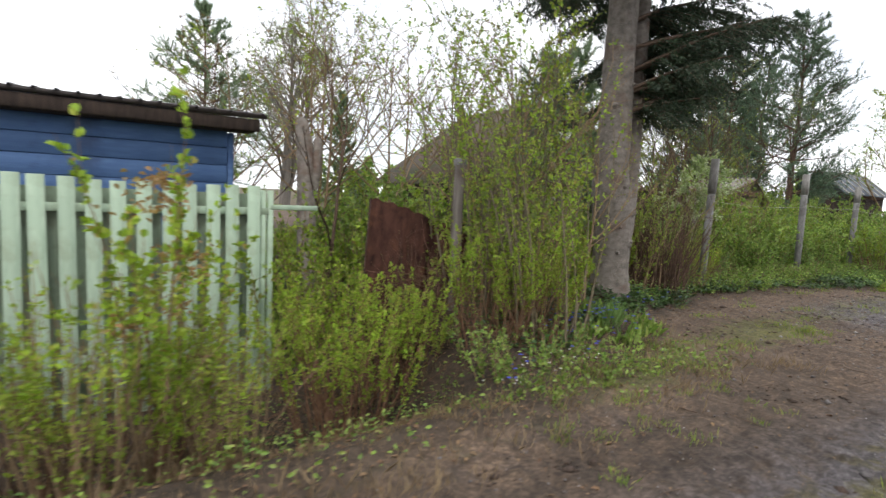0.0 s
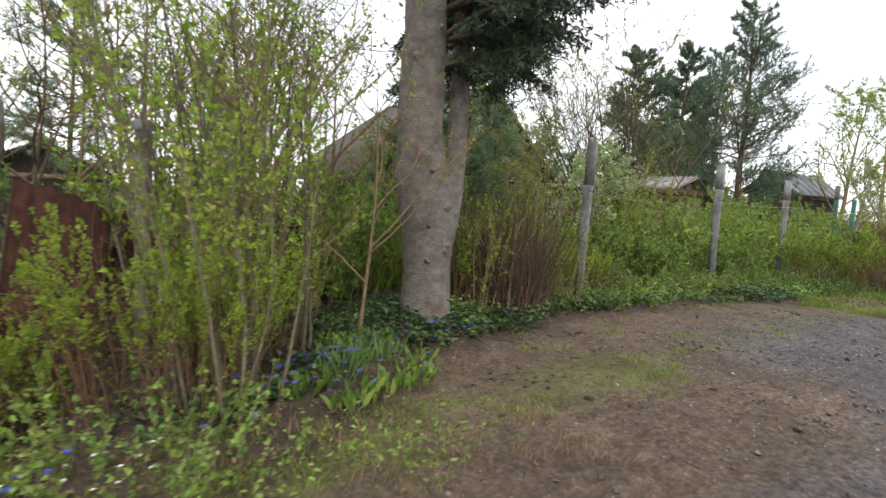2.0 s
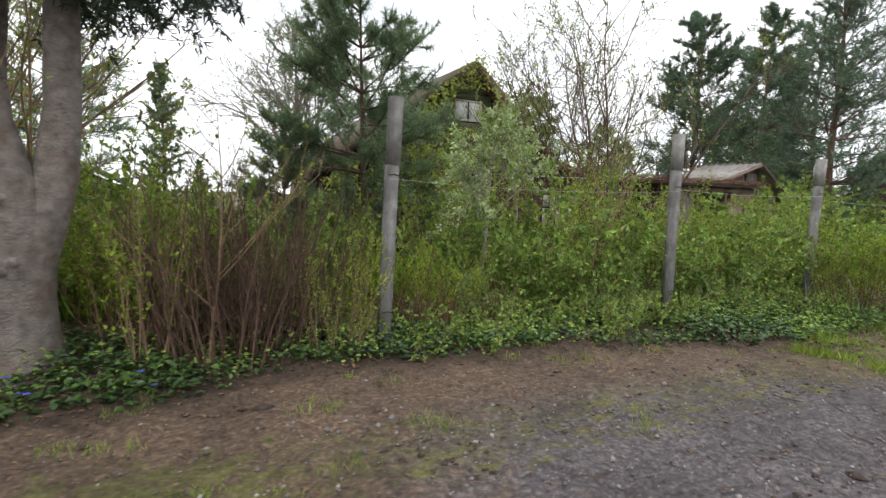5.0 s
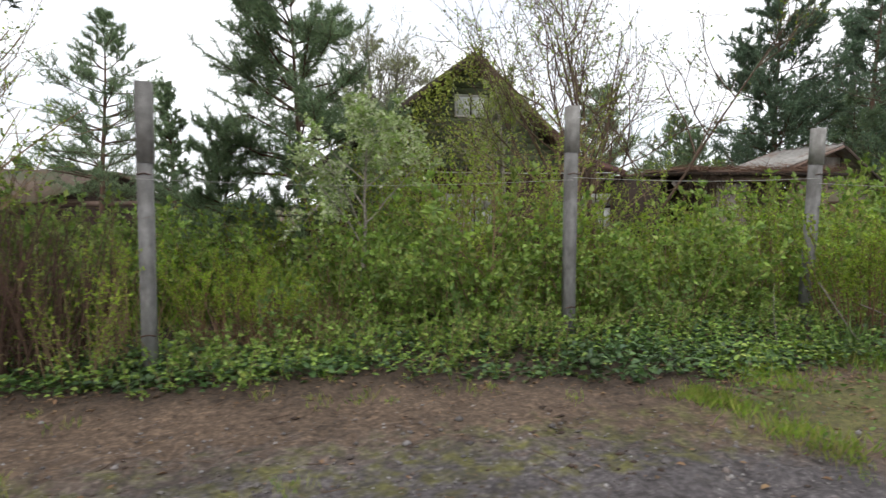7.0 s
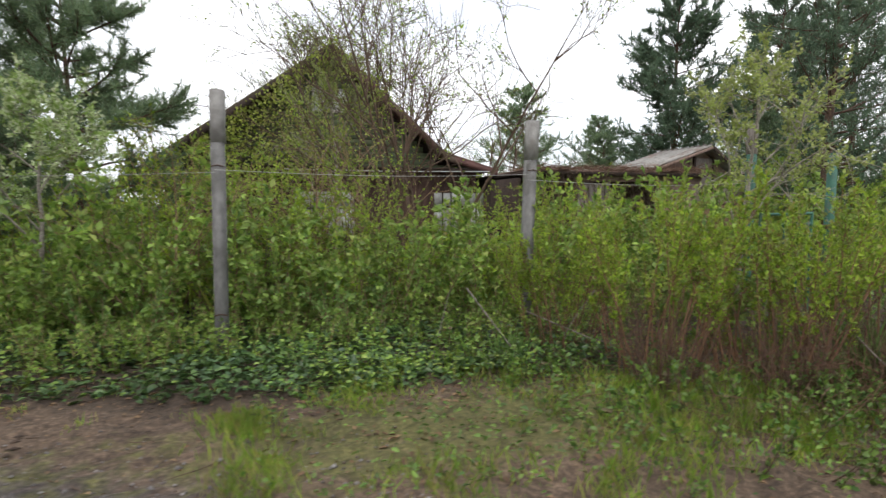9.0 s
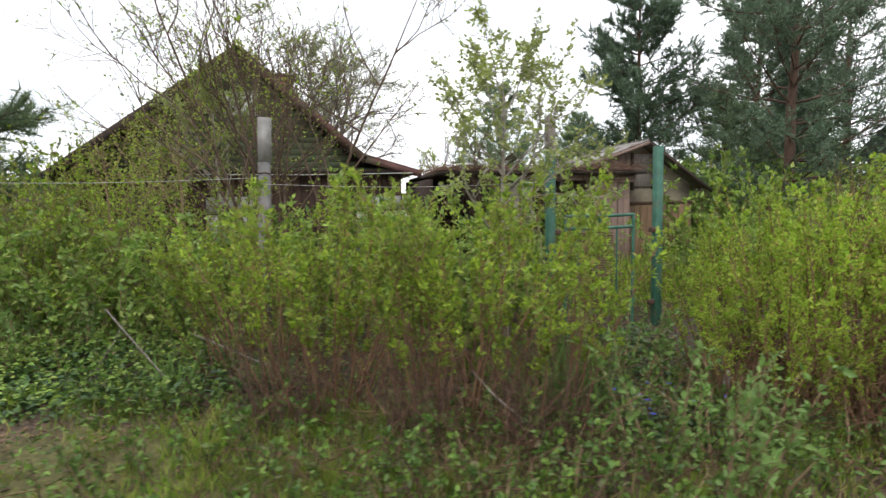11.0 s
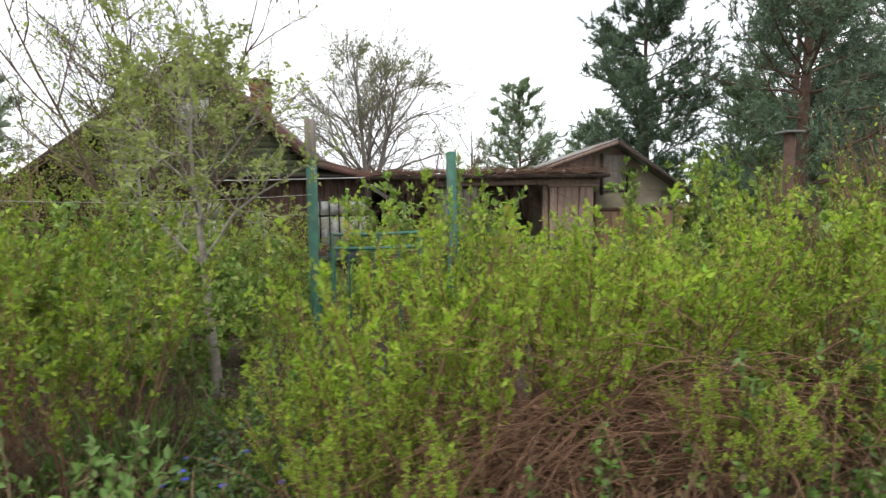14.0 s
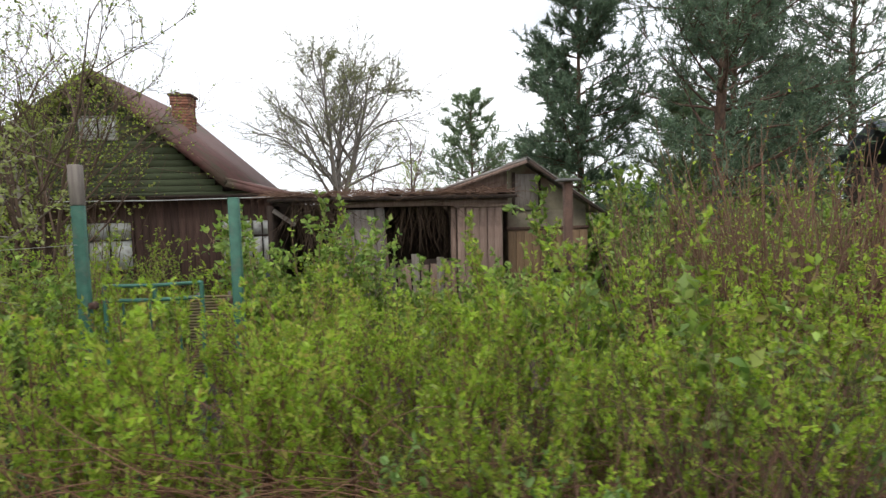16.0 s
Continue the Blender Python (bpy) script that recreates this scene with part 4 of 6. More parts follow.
def make_shrub(seed, h, spread_, stems, twigs, leaf, per_site, leafmat, stemmat, label, lean=0.35, base_r=0.18, leaf_from=0.3, site=0.035, wratio=0.55, rounded=True, bare=0.0, dry=0, wide=0.5, tip=0):
    """A shrub of upright stems with leafy side shoots, each ending in a small rosette."""
    rng = np.random.RandomState(seed)
    wood, lp, la = Geo(), [], []
    for s in range(stems):
        a, r = rng.uniform(0, 2 * math.pi), base_r * math.sqrt(rng.uniform())
        way = np.array((math.cos(a) * lean * rng.uniform(0.2, 1.3), math.sin(a) * lean * rng.uniform(0.2, 1.3), 1))
        hl = h * rng.uniform(0.6, 1.05)
        start = np.array((math.cos(a) * r * spread_, math.sin(a) * r * spread_, -0.1))
        pts = bend(rng, start, way, hl, 7, 0.02, 0.075)
        rad = 0.0045 + 0.004 * h
        wood.tube(pts, np.linspace(rad, 0.0018, 7), 4, False)
        lines = [(pts, leaf_from)]
        for k in range(twigs):
            p, d = along(pts, rng.uniform(leaf_from, 0.98))
            side = unit(d * (1.5 - wide) + rng.normal(0, wide, 3) + np.array((0, 0, 0.6 - 0.6 * wide)))
            tw = bend(rng, p, side, hl * rng.uniform(0.10, 0.26), 4, 0.05, 0.12)
            wood.tube(tw, np.linspace(0.0026, 0.0012, 4), 3, False)
            lines.append((tw, 0.1))
        for pts2, lo in lines:
            if rng.uniform() < bare:
                continue
            ln = np.linalg.norm(np.diff(pts2, axis=0), axis=1).sum() * (1 - lo)
            for q in range(max(1, int(ln / site))):
                p, d = along(pts2, rng.uniform(lo, 1))
                for j in range(per_site):
                    lp.append(p + rng.normal(0, 0.006, 3))
                    la.append(d * 0.7 + rng.normal(0, 0.6, 3) + np.array((0, 0, 0.15)))
            for q in range(tip):
                p, d = along(pts2, 1 - 0.35 * rng.uniform() ** 2)
                lp.append(p + rng.normal(0, 0.007, 3))
                la.append(d * 0.9 + rng.normal(0, 0.55, 3) + np.array((0, 0, 0.35)))
    ob = thing("shrub", label, "shrub", "", pose(0, 0, -50))
    for k in range(dry):
        a = rng.uniform(0, 2 * math.pi)
        st = np.array((math.cos(a), math.sin(a), 0)) * rng.uniform(0, base_r * spread_ * 1.3)
        wood.tube(bend(rng, st, (rng.normal(0, 0.6), rng.normal(0, 0.6), 0.9), h * rng.uniform(0.25, 0.7), 4, -0.02, 0.15), np.linspace(0.0035, 0.0015, 4), 3, False)
    tagged(part("stem_frame", wood, stemmat, ob), kind="stuff")
    lp, la = np.array(lp), np.array(la)
    L = leaf * rng.uniform(0.6, 1.25, len(lp))
    tagged(part("foliage", Geo().leaves(lp, la, L, L * wratio, rng, rounded=rounded), leafmat, ob), kind="stuff")
    return ob


USED = set()


def plant(proto, x, y, turn=0, scale=1.0, dz=0.0, tilt=0.0, label="", group=""):
    """Sets the first plant of a kind in place, or a copy of it."""
    m = pose(x, y, hz(x, y) + dz, tilt, 0, turn)
    if proto.name in USED:
        ob = copy_thing(proto, m)
    else:
        ob = proto
        USED.add(proto.name)
        ob.matrix_basis = m
    ob.scale = (scale, scale, scale)
    if label or group:
        tagged(ob, label, "", group)
    return ob


def make_tree(seed, name, h, trunk_r, levels, leaf, leafmat, barkmat, label, clear=0.3, spread_=0.6, limbs=7, sub=5, per_site=3, stems=1, fan=0.25, lift=0.06, wratio=0.6, twig_r=0.004, leaf_sites=6, rise=(0.25, 1.0), follow=0.5, rounded=False, dome=0.0):
    """A broad-leaved tree: tapered trunks, limbs, twigs, thin spring leaves."""
    rng = np.random.RandomState(seed)
    trunk, limb_g, lp, la = Geo(), Geo(), [], []
    ends = []

    def rec(start, way, length, rad, level):
        n = 6 if level < 2 else 4
        pts = bend(rng, start, way, length, n, lift, 0.10 + 0.04 * level)
        limb_g.tube(pts, np.linspace(rad, max(twig_r * 0.5, rad * 0.4), n), 5 if level == 1 else 3, False)
        if level >= levels:
            ends.append(pts)
            return
        for k in range(sub if level == 1 else max(3, sub - 1)):
            p, d = along(pts, rng.uniform(0.25, 1.0))
            rec(p, unit(d + rng.normal(0, spread_, 3)), length * rng.uniform(0.35, 0.6), max(twig_r, rad * 0.45), level + 1)
        ends.append(pts[-3:])

    for s in range(stems):
        a = rng.uniform(0, 2 * math.pi) if stems > 1 else 0
        f = fan * rng.uniform(0.4, 1.2) if stems > 1 else 0.06
        pts = bend(rng, (0.1 * math.cos(a) * (stems > 1), 0.1 * math.sin(a) * (stems > 1), -0.15), (math.cos(a) * f, math.sin(a) * f, 1), h * rng.uniform(0.8, 1.0), 10, 0.02, 0.05)
        rr = np.linspace(trunk_r * rng.uniform(0.7, 1), trunk_r * 0.12, 10)
        rr[0] *= 1.35
        trunk.tube(pts, rr, 9, False)
        for k in range(limbs):
            t = clear + (1 - clear) * (k + rng.uniform(0, 1)) / limbs
            p, d = along(pts, t)
            b_ = rng.uniform(0, 2 * math.pi)
            side = np.array((math.cos(b_), math.sin(b_), rng.uniform(*rise)))
            rec(p, unit(side + d * follow), (h * 0.42 * (1.15 - t) + dome * h * max(0.0, math.sin(math.pi * t)) ** 0.7) * rng.uniform(0.75, 1.15) + 0.1 * h * (dome == 0), trunk_r * 0.34 * (1.15 - t) + twig_r, 1)
    for pts in ends:
        for q in range(leaf_sites):
            p, d = along(pts, rng.uniform(0.1, 1))
            for j in range(per_site):
                lp.append(p + rng.normal(0, 0.015, 3))
                la.append(d * 0.5 + rng.normal(0, 0.7, 3))
    ob = thing(name, label, "tree", "", pose(0, 0, -50))
    part("trunk", trunk, barkmat, ob, smooth=True)
    tagged(part("branchwork", limb_g, barkmat, ob), kind="stuff")
    if lp:
        lp, la = np.array(lp), np.array(la)
        L = leaf * rng.uniform(0.6, 1.3, len(lp))
        tagged(part("crown", Geo().leaves(lp, la, L, L * wratio, rng, rounded=rounded, up=0.3), leafmat, ob), kind="stuff")
    return ob


def make_pine(seed, h, crown_from, radius, trunk_r, needlemat, label, whorl=0.42, tufts=5, needle=0.09, per_tuft=22, shape=0.75, bare_gap=0.0, nw=0.016, branches=(4, 6)):
    """A pine: whorls of rising branches that end in needle tufts."""
    rng = np.random.RandomState(seed)
    trunk, wood, tp, ta = Geo(), Geo(), [], []
    pts = bend(rng, (0, 0, -0.2), (0.02, 0.02, 1), h + 0.2, 14, 0.03, 0.02)
    rr = trunk_r * (1 - np.linspace(0, 0.95, 14))
    rr[0] *= 1.3
    trunk.tube(pts, rr, 9, False)
    z = crown_from
    while z < h - 0.15:
        t = z / h
        p, d = along(pts, t)
        k = (z - crown_from) / (h - crown_from)
        R = radius * (min(1.0, 0.55 + 1.6 * k) * (1 - k) ** shape + 0.08)
        for b_ in range(rng.randint(branches[0], branches[1] + 1)):
            if rng.uniform() < bare_gap:
                continue
            a = rng.uniform(0, 2 * math.pi)
            ln = R * rng.uniform(0.6, 1.15)
            rise = 0.12 + 0.55 * k + rng.uniform(-0.2, 0.2)
            br = bend(rng, p, (math.cos(a), math.sin(a), rise), ln, 6, 0.035, 0.09)
            wood.tube(br, np.linspace(0.008 + 0.010 * ln, 0.004, 6), 4, False)
            tp.append(br[-1]); ta.append(unit(br[-1] - br[-2]))
            for q in range(max(2, int(tufts * (0.5 + ln)))):
                sp, sd = along(br, rng.uniform(0.3, 0.97))
                sdir = unit(sd * 0.8 + rng.normal(0, 0.55, 3) + np.array((0, 0, 0.25)))
                sub_ = bend(rng, sp, sdir, ln * rng.uniform(0.15, 0.36), 4, 0.08, 0.1)
                wood.tube(sub_, np.linspace(0.007, 0.003, 4), 3, False)
                for u in (1.0, 0.75, 0.5):
                    qp, qd = along(sub_, u)
                    tp.append(qp); ta.append(qd)
        z += whorl * rng.uniform(0.75, 1.2)
    tp.append(pts[-1]); ta.append(np.array((0, 0, 1.0)))
    tp, ta = np.array(tp), np.array(ta)
    k = per_tuft
    pos = np.repeat(tp, k, 0) - np.repeat(ta, k, 0) * rng.uniform(0, 0.14, (len(tp) * k, 1))
    ax_ = np.repeat(ta, k, 0) * 0.6 + rng.normal(0, 0.6, (len(tp) * k, 3))
    ob = thing("pine_tree", label, "tree", "", pose(0, 0, -50))
    part("trunk", trunk, M_BARK_PINE, ob, smooth=True)
    tagged(part("branchwork", wood, M_BARK_PINE, ob), kind="stuff")
    tagged(part("crown", Geo().needles(pos, ax_, needle * rng.uniform(0.7, 1.2, len(pos)), nw, rng), needlemat, ob), kind="stuff")
    return ob


def big_spruce(x, y):
    """The old double-stemmed spruce by the lane."""
    rng = np.random.RandomState(21)
    ob = thing("spruce_tree", "old double-stemmed spruce with grey bark and dark drooping crown", "tree")
    z0 = hz(x, y) - 0.1
    main = np.array([(0.09, 0, z0), (0.09, 0, 0.12), (0.09, 0, 0.6), (0.075, 0.0, 1.0), (0.02, 0, 1.3), (-0.055, 0, 1.6), (-0.085, 0, 1.9), (-0.065, 0, 2.7), (-0.06, 0, 4.5), (-0.1, 0, 7.0), (-0.05, 0, 11.0)]) + (x, y, 0)
    rad = np.array([0.31, 0.25, 0.235, 0.255, 0.29, 0.25, 0.22, 0.205, 0.18, 0.15, 0.04])
    g = Geo()
    sides, rings = 20, 46
    ts = np.linspace(0, 1, rings) ** 1.5
    zz = main[0, 2] + ts * (main[-1, 2] - main[0, 2])
    cx, cy, cr = np.interp(zz, main[:, 2], main[:, 0]), np.interp(zz, main[:, 2], main[:, 1]), np.interp(zz, main[:, 2], rad)
    ang = np.arange(sides) * 2 * math.pi / sides
    lump = 1 + 0.05 * np.sin(3 * ang[None, :] + zz[:, None] * 2.1) + 0.035 * np.sin(5 * ang[None, :] - zz[:, None] * 5) + rng.normal(0, 0.012, (rings, sides)) + 0.12 * np.exp(-((zz - z0)[:, None] / 0.22)) * (1 + np.sin(4 * ang))[None, :]
    v = np.stack([cx[:, None] + cr[:, None] * lump * np.cos(ang), cy[:, None] + cr[:, None] * lump * np.sin(ang), np.repeat(zz[:, None], sides, 1)], -1).reshape(-1, 3)
    k, s = np.meshgrid(np.arange(rings - 1), np.arange(sides), indexing="ij")
    f = np.stack([k * sides + s, k * sides + (s + 1) % sides, (k + 1) * sides + (s + 1) % sides, (k + 1) * sides + s], -1).reshape(-1, 4)
    g.add(v, f)
    part("trunk", g, M_BARK_GREY, ob, smooth=True)
    second = np.array([(0.13, 0.0, 0.75), (0.23, 0.0, 1.08), (0.35, 0.02, 1.42), (0.40, 0.03, 1.85), (0.42, 0.04, 2.8), (0.43, 0.08, 5.0), (0.40, 0.1, 9.0)]) + (x, y, 0)
    part("second_trunk", Geo().tube(second, [0.18, 0.175, 0.13, 0.107, 0.097, 0.085, 0.03], 14), M_BARK_GREY, ob, smooth=True)
    # knots and stubs
    for i in range(9):
        z = rng.uniform(0.7, 3.0)
        a = rng.uniform(-2.6, -0.4)
        c = np.array((np.interp(z, main[:, 2], main[:, 0]), np.interp(z, main[:, 2], main[:, 1]), z))
        r = np.interp(z, main[:, 2], rad)
        d = np.array((math.cos(a), math.sin(a), 0.1))
        part("knot", Geo().tube([c + d * r * 0.9, c + d * (r + 0.012), c + d * (r + rng.uniform(0.018, 0.05))], [0.05 * rng.uniform(0.5, 1.1), 0.028, 0.008], 7), M_BARK_GREY, ob)
    wood, tp, ta = Geo(), [], []
    z = 2.6
    while z < 8.0:
        for b_ in range(6):
            a = rng.uniform(0, 2 * math.pi) if z > 3.8 else rng.normal(0.0, 0.8)
            ln = min(3.0, 0.9 + (z - 2.5) * 1.6) * rng.uniform(0.65, 1.05) * (1 if z < 6 else (11.3 - z) / 5.3)
            c = np.array((x, y, z)) + np.array((math.cos(a), math.sin(a), 0)) * 0.1
            br = bend(rng, c, (math.cos(a), math.sin(a), 0.45), ln, 8, -0.03, 0.05)
            wood.tube(br, np.linspace(0.03, 0.006, 8), 4, False)
            for q in range(int((19 if z < 5 else 11) * ln)):
                sp, sd = along(br, rng.uniform(0.15, 1.0))
                sub_ = bend(rng, sp, unit(sd * 0.5 + np.cross(sd, (0, 0, 1)) * rng.choice((-1, 1)) * 0.8 + np.array((0, 0, -0.35))), rng.uniform(0.3, 0.75), 5, -0.12, 0.06)
                wood.tube(sub_, np.linspace(0.004, 0.002, 5), 3, False)
                for u in np.linspace(0.05, 1, 8):
                    qp, qd = along(sub_, u)
                    tp.append(qp); ta.append(qd)
        z += 0.30 * rng.uniform(0.8, 1.2)
    tp, ta = np.array(tp), np.array(ta)
    kk = 7
    pos = np.repeat(tp, kk, 0) + rng.normal(0, 0.015, (len(tp) * kk, 3))
    axn = np.repeat(ta, kk, 0) * 0.55 + rng.normal(0, 0.6, (len(tp) * kk, 3)) + np.array((0, 0, -0.15))
    tagged(part("branchwork", wood, M_TWIG_DARK, ob), kind="stuff")
    tagged(part("crown", Geo().needles(pos, axn, rng.uniform(0.05, 0.10, len(pos)), 0.017, rng), M_NEEDLE_DARK, ob), kind="stuff")
    return ob


big_spruce(-6.13, -0.10)

pine_mid = make_pine(31, 5.0, 0.9, 1.75, 0.075, M_NEEDLE, "young bushy pine with long needles in front of the house", 0.27, 9, 0.14, 20, 0.42, nw=0.013, branches=(4, 6))
plant(pine_mid, -2.28, 4.4, 20)
plant(pine_mid, -3.55, 5.0, 140, 0.56)
pine_left = make_pine(32, 7.6, 1.6, 2.7, 0.10, M_NEEDLE, "slender pine with a pointed airy crown", 0.36, 7, 0.16, 12, 0.8, nw=0.018)
plant(pine_left, -8.7, 15.0, 0)
pine_tall = make_pine(33, 9.4, 1.6, 2.5, 0.15, M_NEEDLE_BLUE, "tall pine with a dense blue-green crown", 0.36, 9, 0.16, 13, 0.55, nw=0.027, branches=(5, 6))
plant(pine_tall, 13.95, 11.3, 50)
pine_open = make_pine(34, 10.8, 1.5, 3.7, 0.18, M_NEEDLE_BLUE, "tall pine with long open branches and bare trunk", 0.46, 8, 0.16, 8, 0.7, 0.10, nw=0.027, branches=(5, 6))
plant(pine_open, 15.45, 6.9, 0)
plant(pine_tall, 19.6, 12.4, 160, 1.15)
pine_small = make_pine(35, 7.4, 0.6, 3.1, 0.10, M_NEEDLE, "young pointed pine beyond the sheds", 0.36, 6, 0.2, 7, 0.75, nw=0.036, branches=(4, 6))
plant(pine_small, 12.05, 19.6, 0)
plant(pine_small, 15.5, 18.6, 120, 0.8)
plant(pine_small, 17.0, 11.0, 200, 0.75)
plant(pine_small, 22.5, 13.0, 30, 0.8)
plant(pine_small, 13.2, 14.5, 300, 0.62)
plant(pine_small, 23.0, 14.0, 100, 1.0)
plant(pine_open, 24.5, 12.8, 200, 1.1)

bare_tree = make_tree(41, "bare_tree", 5.4, 0.042, 3, 0.045, M_LEAF_LIME, M_TWIG_DARK, "many-stemmed bare tree with first tiny leaves", 0.2, 0.5, 9, 5, 1, 8, 0.5, 0.05, leaf_sites=3, twig_r=0.005)
plant(bare_tree, 2.6, 3.75, 0)
blossom = make_tree(42, "blossoming_tree", 3.3, 0.05, 3, 0.06, M_LEAF_PALE, M_BARK_BIRCH, "small leaning tree covered with pale leaves and white blossom", 0.4, 0.6, 11, 6, 3, leaf_sites=5)
plant(blossom, -1.72, 1.35, 0, 0.74, tilt=-3)
birch = make_tree(43, "young_apple_tree", 2.9, 0.05, 3, 0.040, M_LEAF_BIRCH, M_BARK_BIRCH, "small crooked tree with pale bark and fresh yellow-green leaves", 0.45, 0.65, 10, 6, 3, leaf_sites=4)
plant(birch, 4.75, -0.5, 0, 0.98, tilt=4)
plant(birch, 1.5, 5.6, 240, 1.45, label="young tree in yellow-green leaf before the house")
far_tree = make_tree(44, "bare_oak", 12.4, 0.32, 4, 0.10, M_LEAF_HAZE, M_TWIG_GREY, "large round-crowned tree just coming into leaf", 0.16, 0.42, 13, 6, 1, 3, 0.2, 0.03, twig_r=0.011, leaf_sites=3, rise=(0.3, 0.9), follow=0.3, dome=0.2)
plant(far_tree, 3.7, 45.3, 0, 1.3)
apple = make_tree(45, "old_fruit_tree", 4.2, 0.09, 3, 0.05, M_LEAF_LIME, M_TWIG_DARK, "old crooked fruit tree with few leaves", 0.35, 0.75, 7, 5, 1, leaf_sites=2)
plant(apple, 9.0, 14.0, 0, 1.1)
plant(apple, 7.4, 13.2, 70, 0.95)
leafy_tree = make_tree(46, "leafing_tree", 6.5, 0.11, 3, 0.075, M_LEAF_LIME, M_TWIG, "tree in fresh light-green spring leaf", 0.2, 0.6, 11, 6, 2, leaf_sites=6)
plant(leafy_tree, 22.4, 5.0, 0, 1.2)
plant(leafy_tree, 27.0, 4.6, 100, 1.3)
plant(leafy_tree, 9.5, 24, 80, 0.7)
thin_tree = make_tree(47, "thin_sapling", 4.4, 0.035, 2, 0.045, M_LEAF_LIME, M_TWIG, "thin upright sapling with small new leaves", 0.25, 0.5, 12, 5, 2, leaf_sites=4)
for x, y, t, s in ((-6.75, 0.9, 210, 0.95), (-6.5, 1.7, 15, 1.0), (-6.95, 2.2, 100, 1.05), (-7.9, 0.3, 0, 0.95), (-7.2, 1.4, 160, 0.95), (-9.0, 3.2, 40, 1.15), (-7.0, -0.45, 20, 0.68), (-4.9, -0.1, 30, 0.55), (-6.7, 2.6, 120, 1.1), (-10.3, 4.6, 10, 1.2), (-0.5, 0.75, 50, 0.5), (0.9, 1.9, 90, 0.62), (1.7, 2.7, 200, 0.7), (-7.4, 3.7, 20, 1.15), (-7.2, 4.3, 250, 1.2), (-8.0, 5.6, 140, 1.35), (-7.9, 6.6, 310, 1.4)):
    plant(thin_tree, x, y, t, s, group="thin saplings along the lane")
red_stem = make_tree(48, "bare_sapling", 3.6, 0.03, 3, 0.03, M_LEAF_BUD, M_TWIG_DARK, "bare dark sapling against the sky", 0.3, 0.5, 7, 4, 1, leaf_sites=1)
plant(red_stem, -9.35, 1.9, 0, 1.25)
plant(red_stem, -10.4, 3.6, 140, 1.3)
thuja = make_pine(36, 3.0, 0.2, 0.5, 0.05, M_NEEDLE, "narrow dark-green conifer behind the snag", 0.13, 5, 0.05, 16, 0.6, branches=(6, 8))
plant(thuja, -5.6, 10.4, 0, 1.6)
plant(thuja, -4.7, 10.9, 90, 0.85)

# snag beside the fence
g = Geo()
zs = hz(-9.62, 2.0)
g.tube([(-9.60, 2.0, zs - 0.2), (-9.60, 2.0, zs + 0.6), (-9.63, 2.0, 1.2), (-9.66, 2.02, 1.9), (-9.70, 2.03, 2.24), (-9.72, 2.03, 2.31)], [0.17, 0.14, 0.12, 0.105, 0.085, 0.03], 11)
g.tube([(-9.60, 2.0, 1.2), (-9.51, 1.98, 1.7), (-9.50, 1.98, 2.02), (-9.51, 1.98, 2.08)], [0.085, 0.07, 0.055, 0.02], 8)
lone("snag", g, M_BARK_GREY, "broken grey dead tree standing beside the fence", "dead tree")

# shrubs
M_TWIG_BUSH = surface("brown_bush_twig", (0.05, 0.03, 0.022), (0.15, 0.088, 0.058), 20, rough=0.95)
sh_spirea = make_shrub(51, 1.35, 1.7, 30, 8, 0.028, 3, M_LEAF_YELLOW, M_TWIG_RUST, "spreading shrub with fresh yellow-green leaves", 0.32, 0.22, 0.45, 0.045, dry=44, wide=0.34, rounded=False, wratio=0.5, tip=14)
sh_lime = make_shrub(52, 1.3, 1.7, 28, 8, 0.034, 3, M_LEAF_LIME, M_TWIG_RUST, "dense shrub with bright lime-green leaves", 0.36, 0.22, 0.45, 0.045, dry=24, wide=0.42, rounded=False, wratio=0.52, tip=13)
sh_far = make_shrub(62, 1.3, 1.8, 24, 7, 0.05, 3, M_LEAF_LIME, M_TWIG, "light-green shrub in the overgrown plot", 0.5, 0.24, 0.25, 0.055, rounded=False, wide=0.8)
sh_green = make_shrub(53, 1.5, 1.9, 26, 8, 0.076, 2, M_LEAF_GREEN, M_TWIG, "dense green shrub among the fence posts", 0.6, 0.25, 0.1, 0.040, wratio=0.6, rounded=False, wide=1.0)
sh_thin = make_shrub(54, 1.5, 1.5, 20, 6, 0.036, 2, M_LEAF_YELLOW, M_TWIG, "thin-stemmed shrub with sparse yellow-green leaves", 0.25, 0.18, 0.3, 0.05, bare=0.2, dry=10, rounded=False)
sh_brown = make_shrub(55, 1.6, 1.6, 46, 7, 0.022, 1, M_LEAF_OLIVE, M_TWIG_BUSH, "leafless reddish-brown twiggy bush", 0.32, 0.22, 0.25, 0.09, bare=0.5, dry=30, wide=0.7)
sh_rust = make_shrub(63, 1.6, 1.6, 60, 5, 0.024, 1, M_LEAF_YELLOW, M_TWIG_RED, "tall dry reddish-brown thicket of bare stalks", 0.3, 0.24, 0.3, 0.07, bare=0.4, dry=40, wide=0.6)
sh_straw = make_shrub(64, 0.75, 1.6, 60, 2, 0.022, 1, M_LEAF_OLIVE, M_TWIG_RED, "clump of dry brown stalks among the shrubs", 0.55, 0.2, 0.4, 0.07, bare=0.6, dry=70, wide=0.8)
sh_pale = make_shrub(56, 0.9, 1.4, 14, 6, 0.048, 2, M_LEAF_BLUE, M_TWIG, "low plant with blue-green leaves", 0.4, 0.2, 0.2, 0.05)
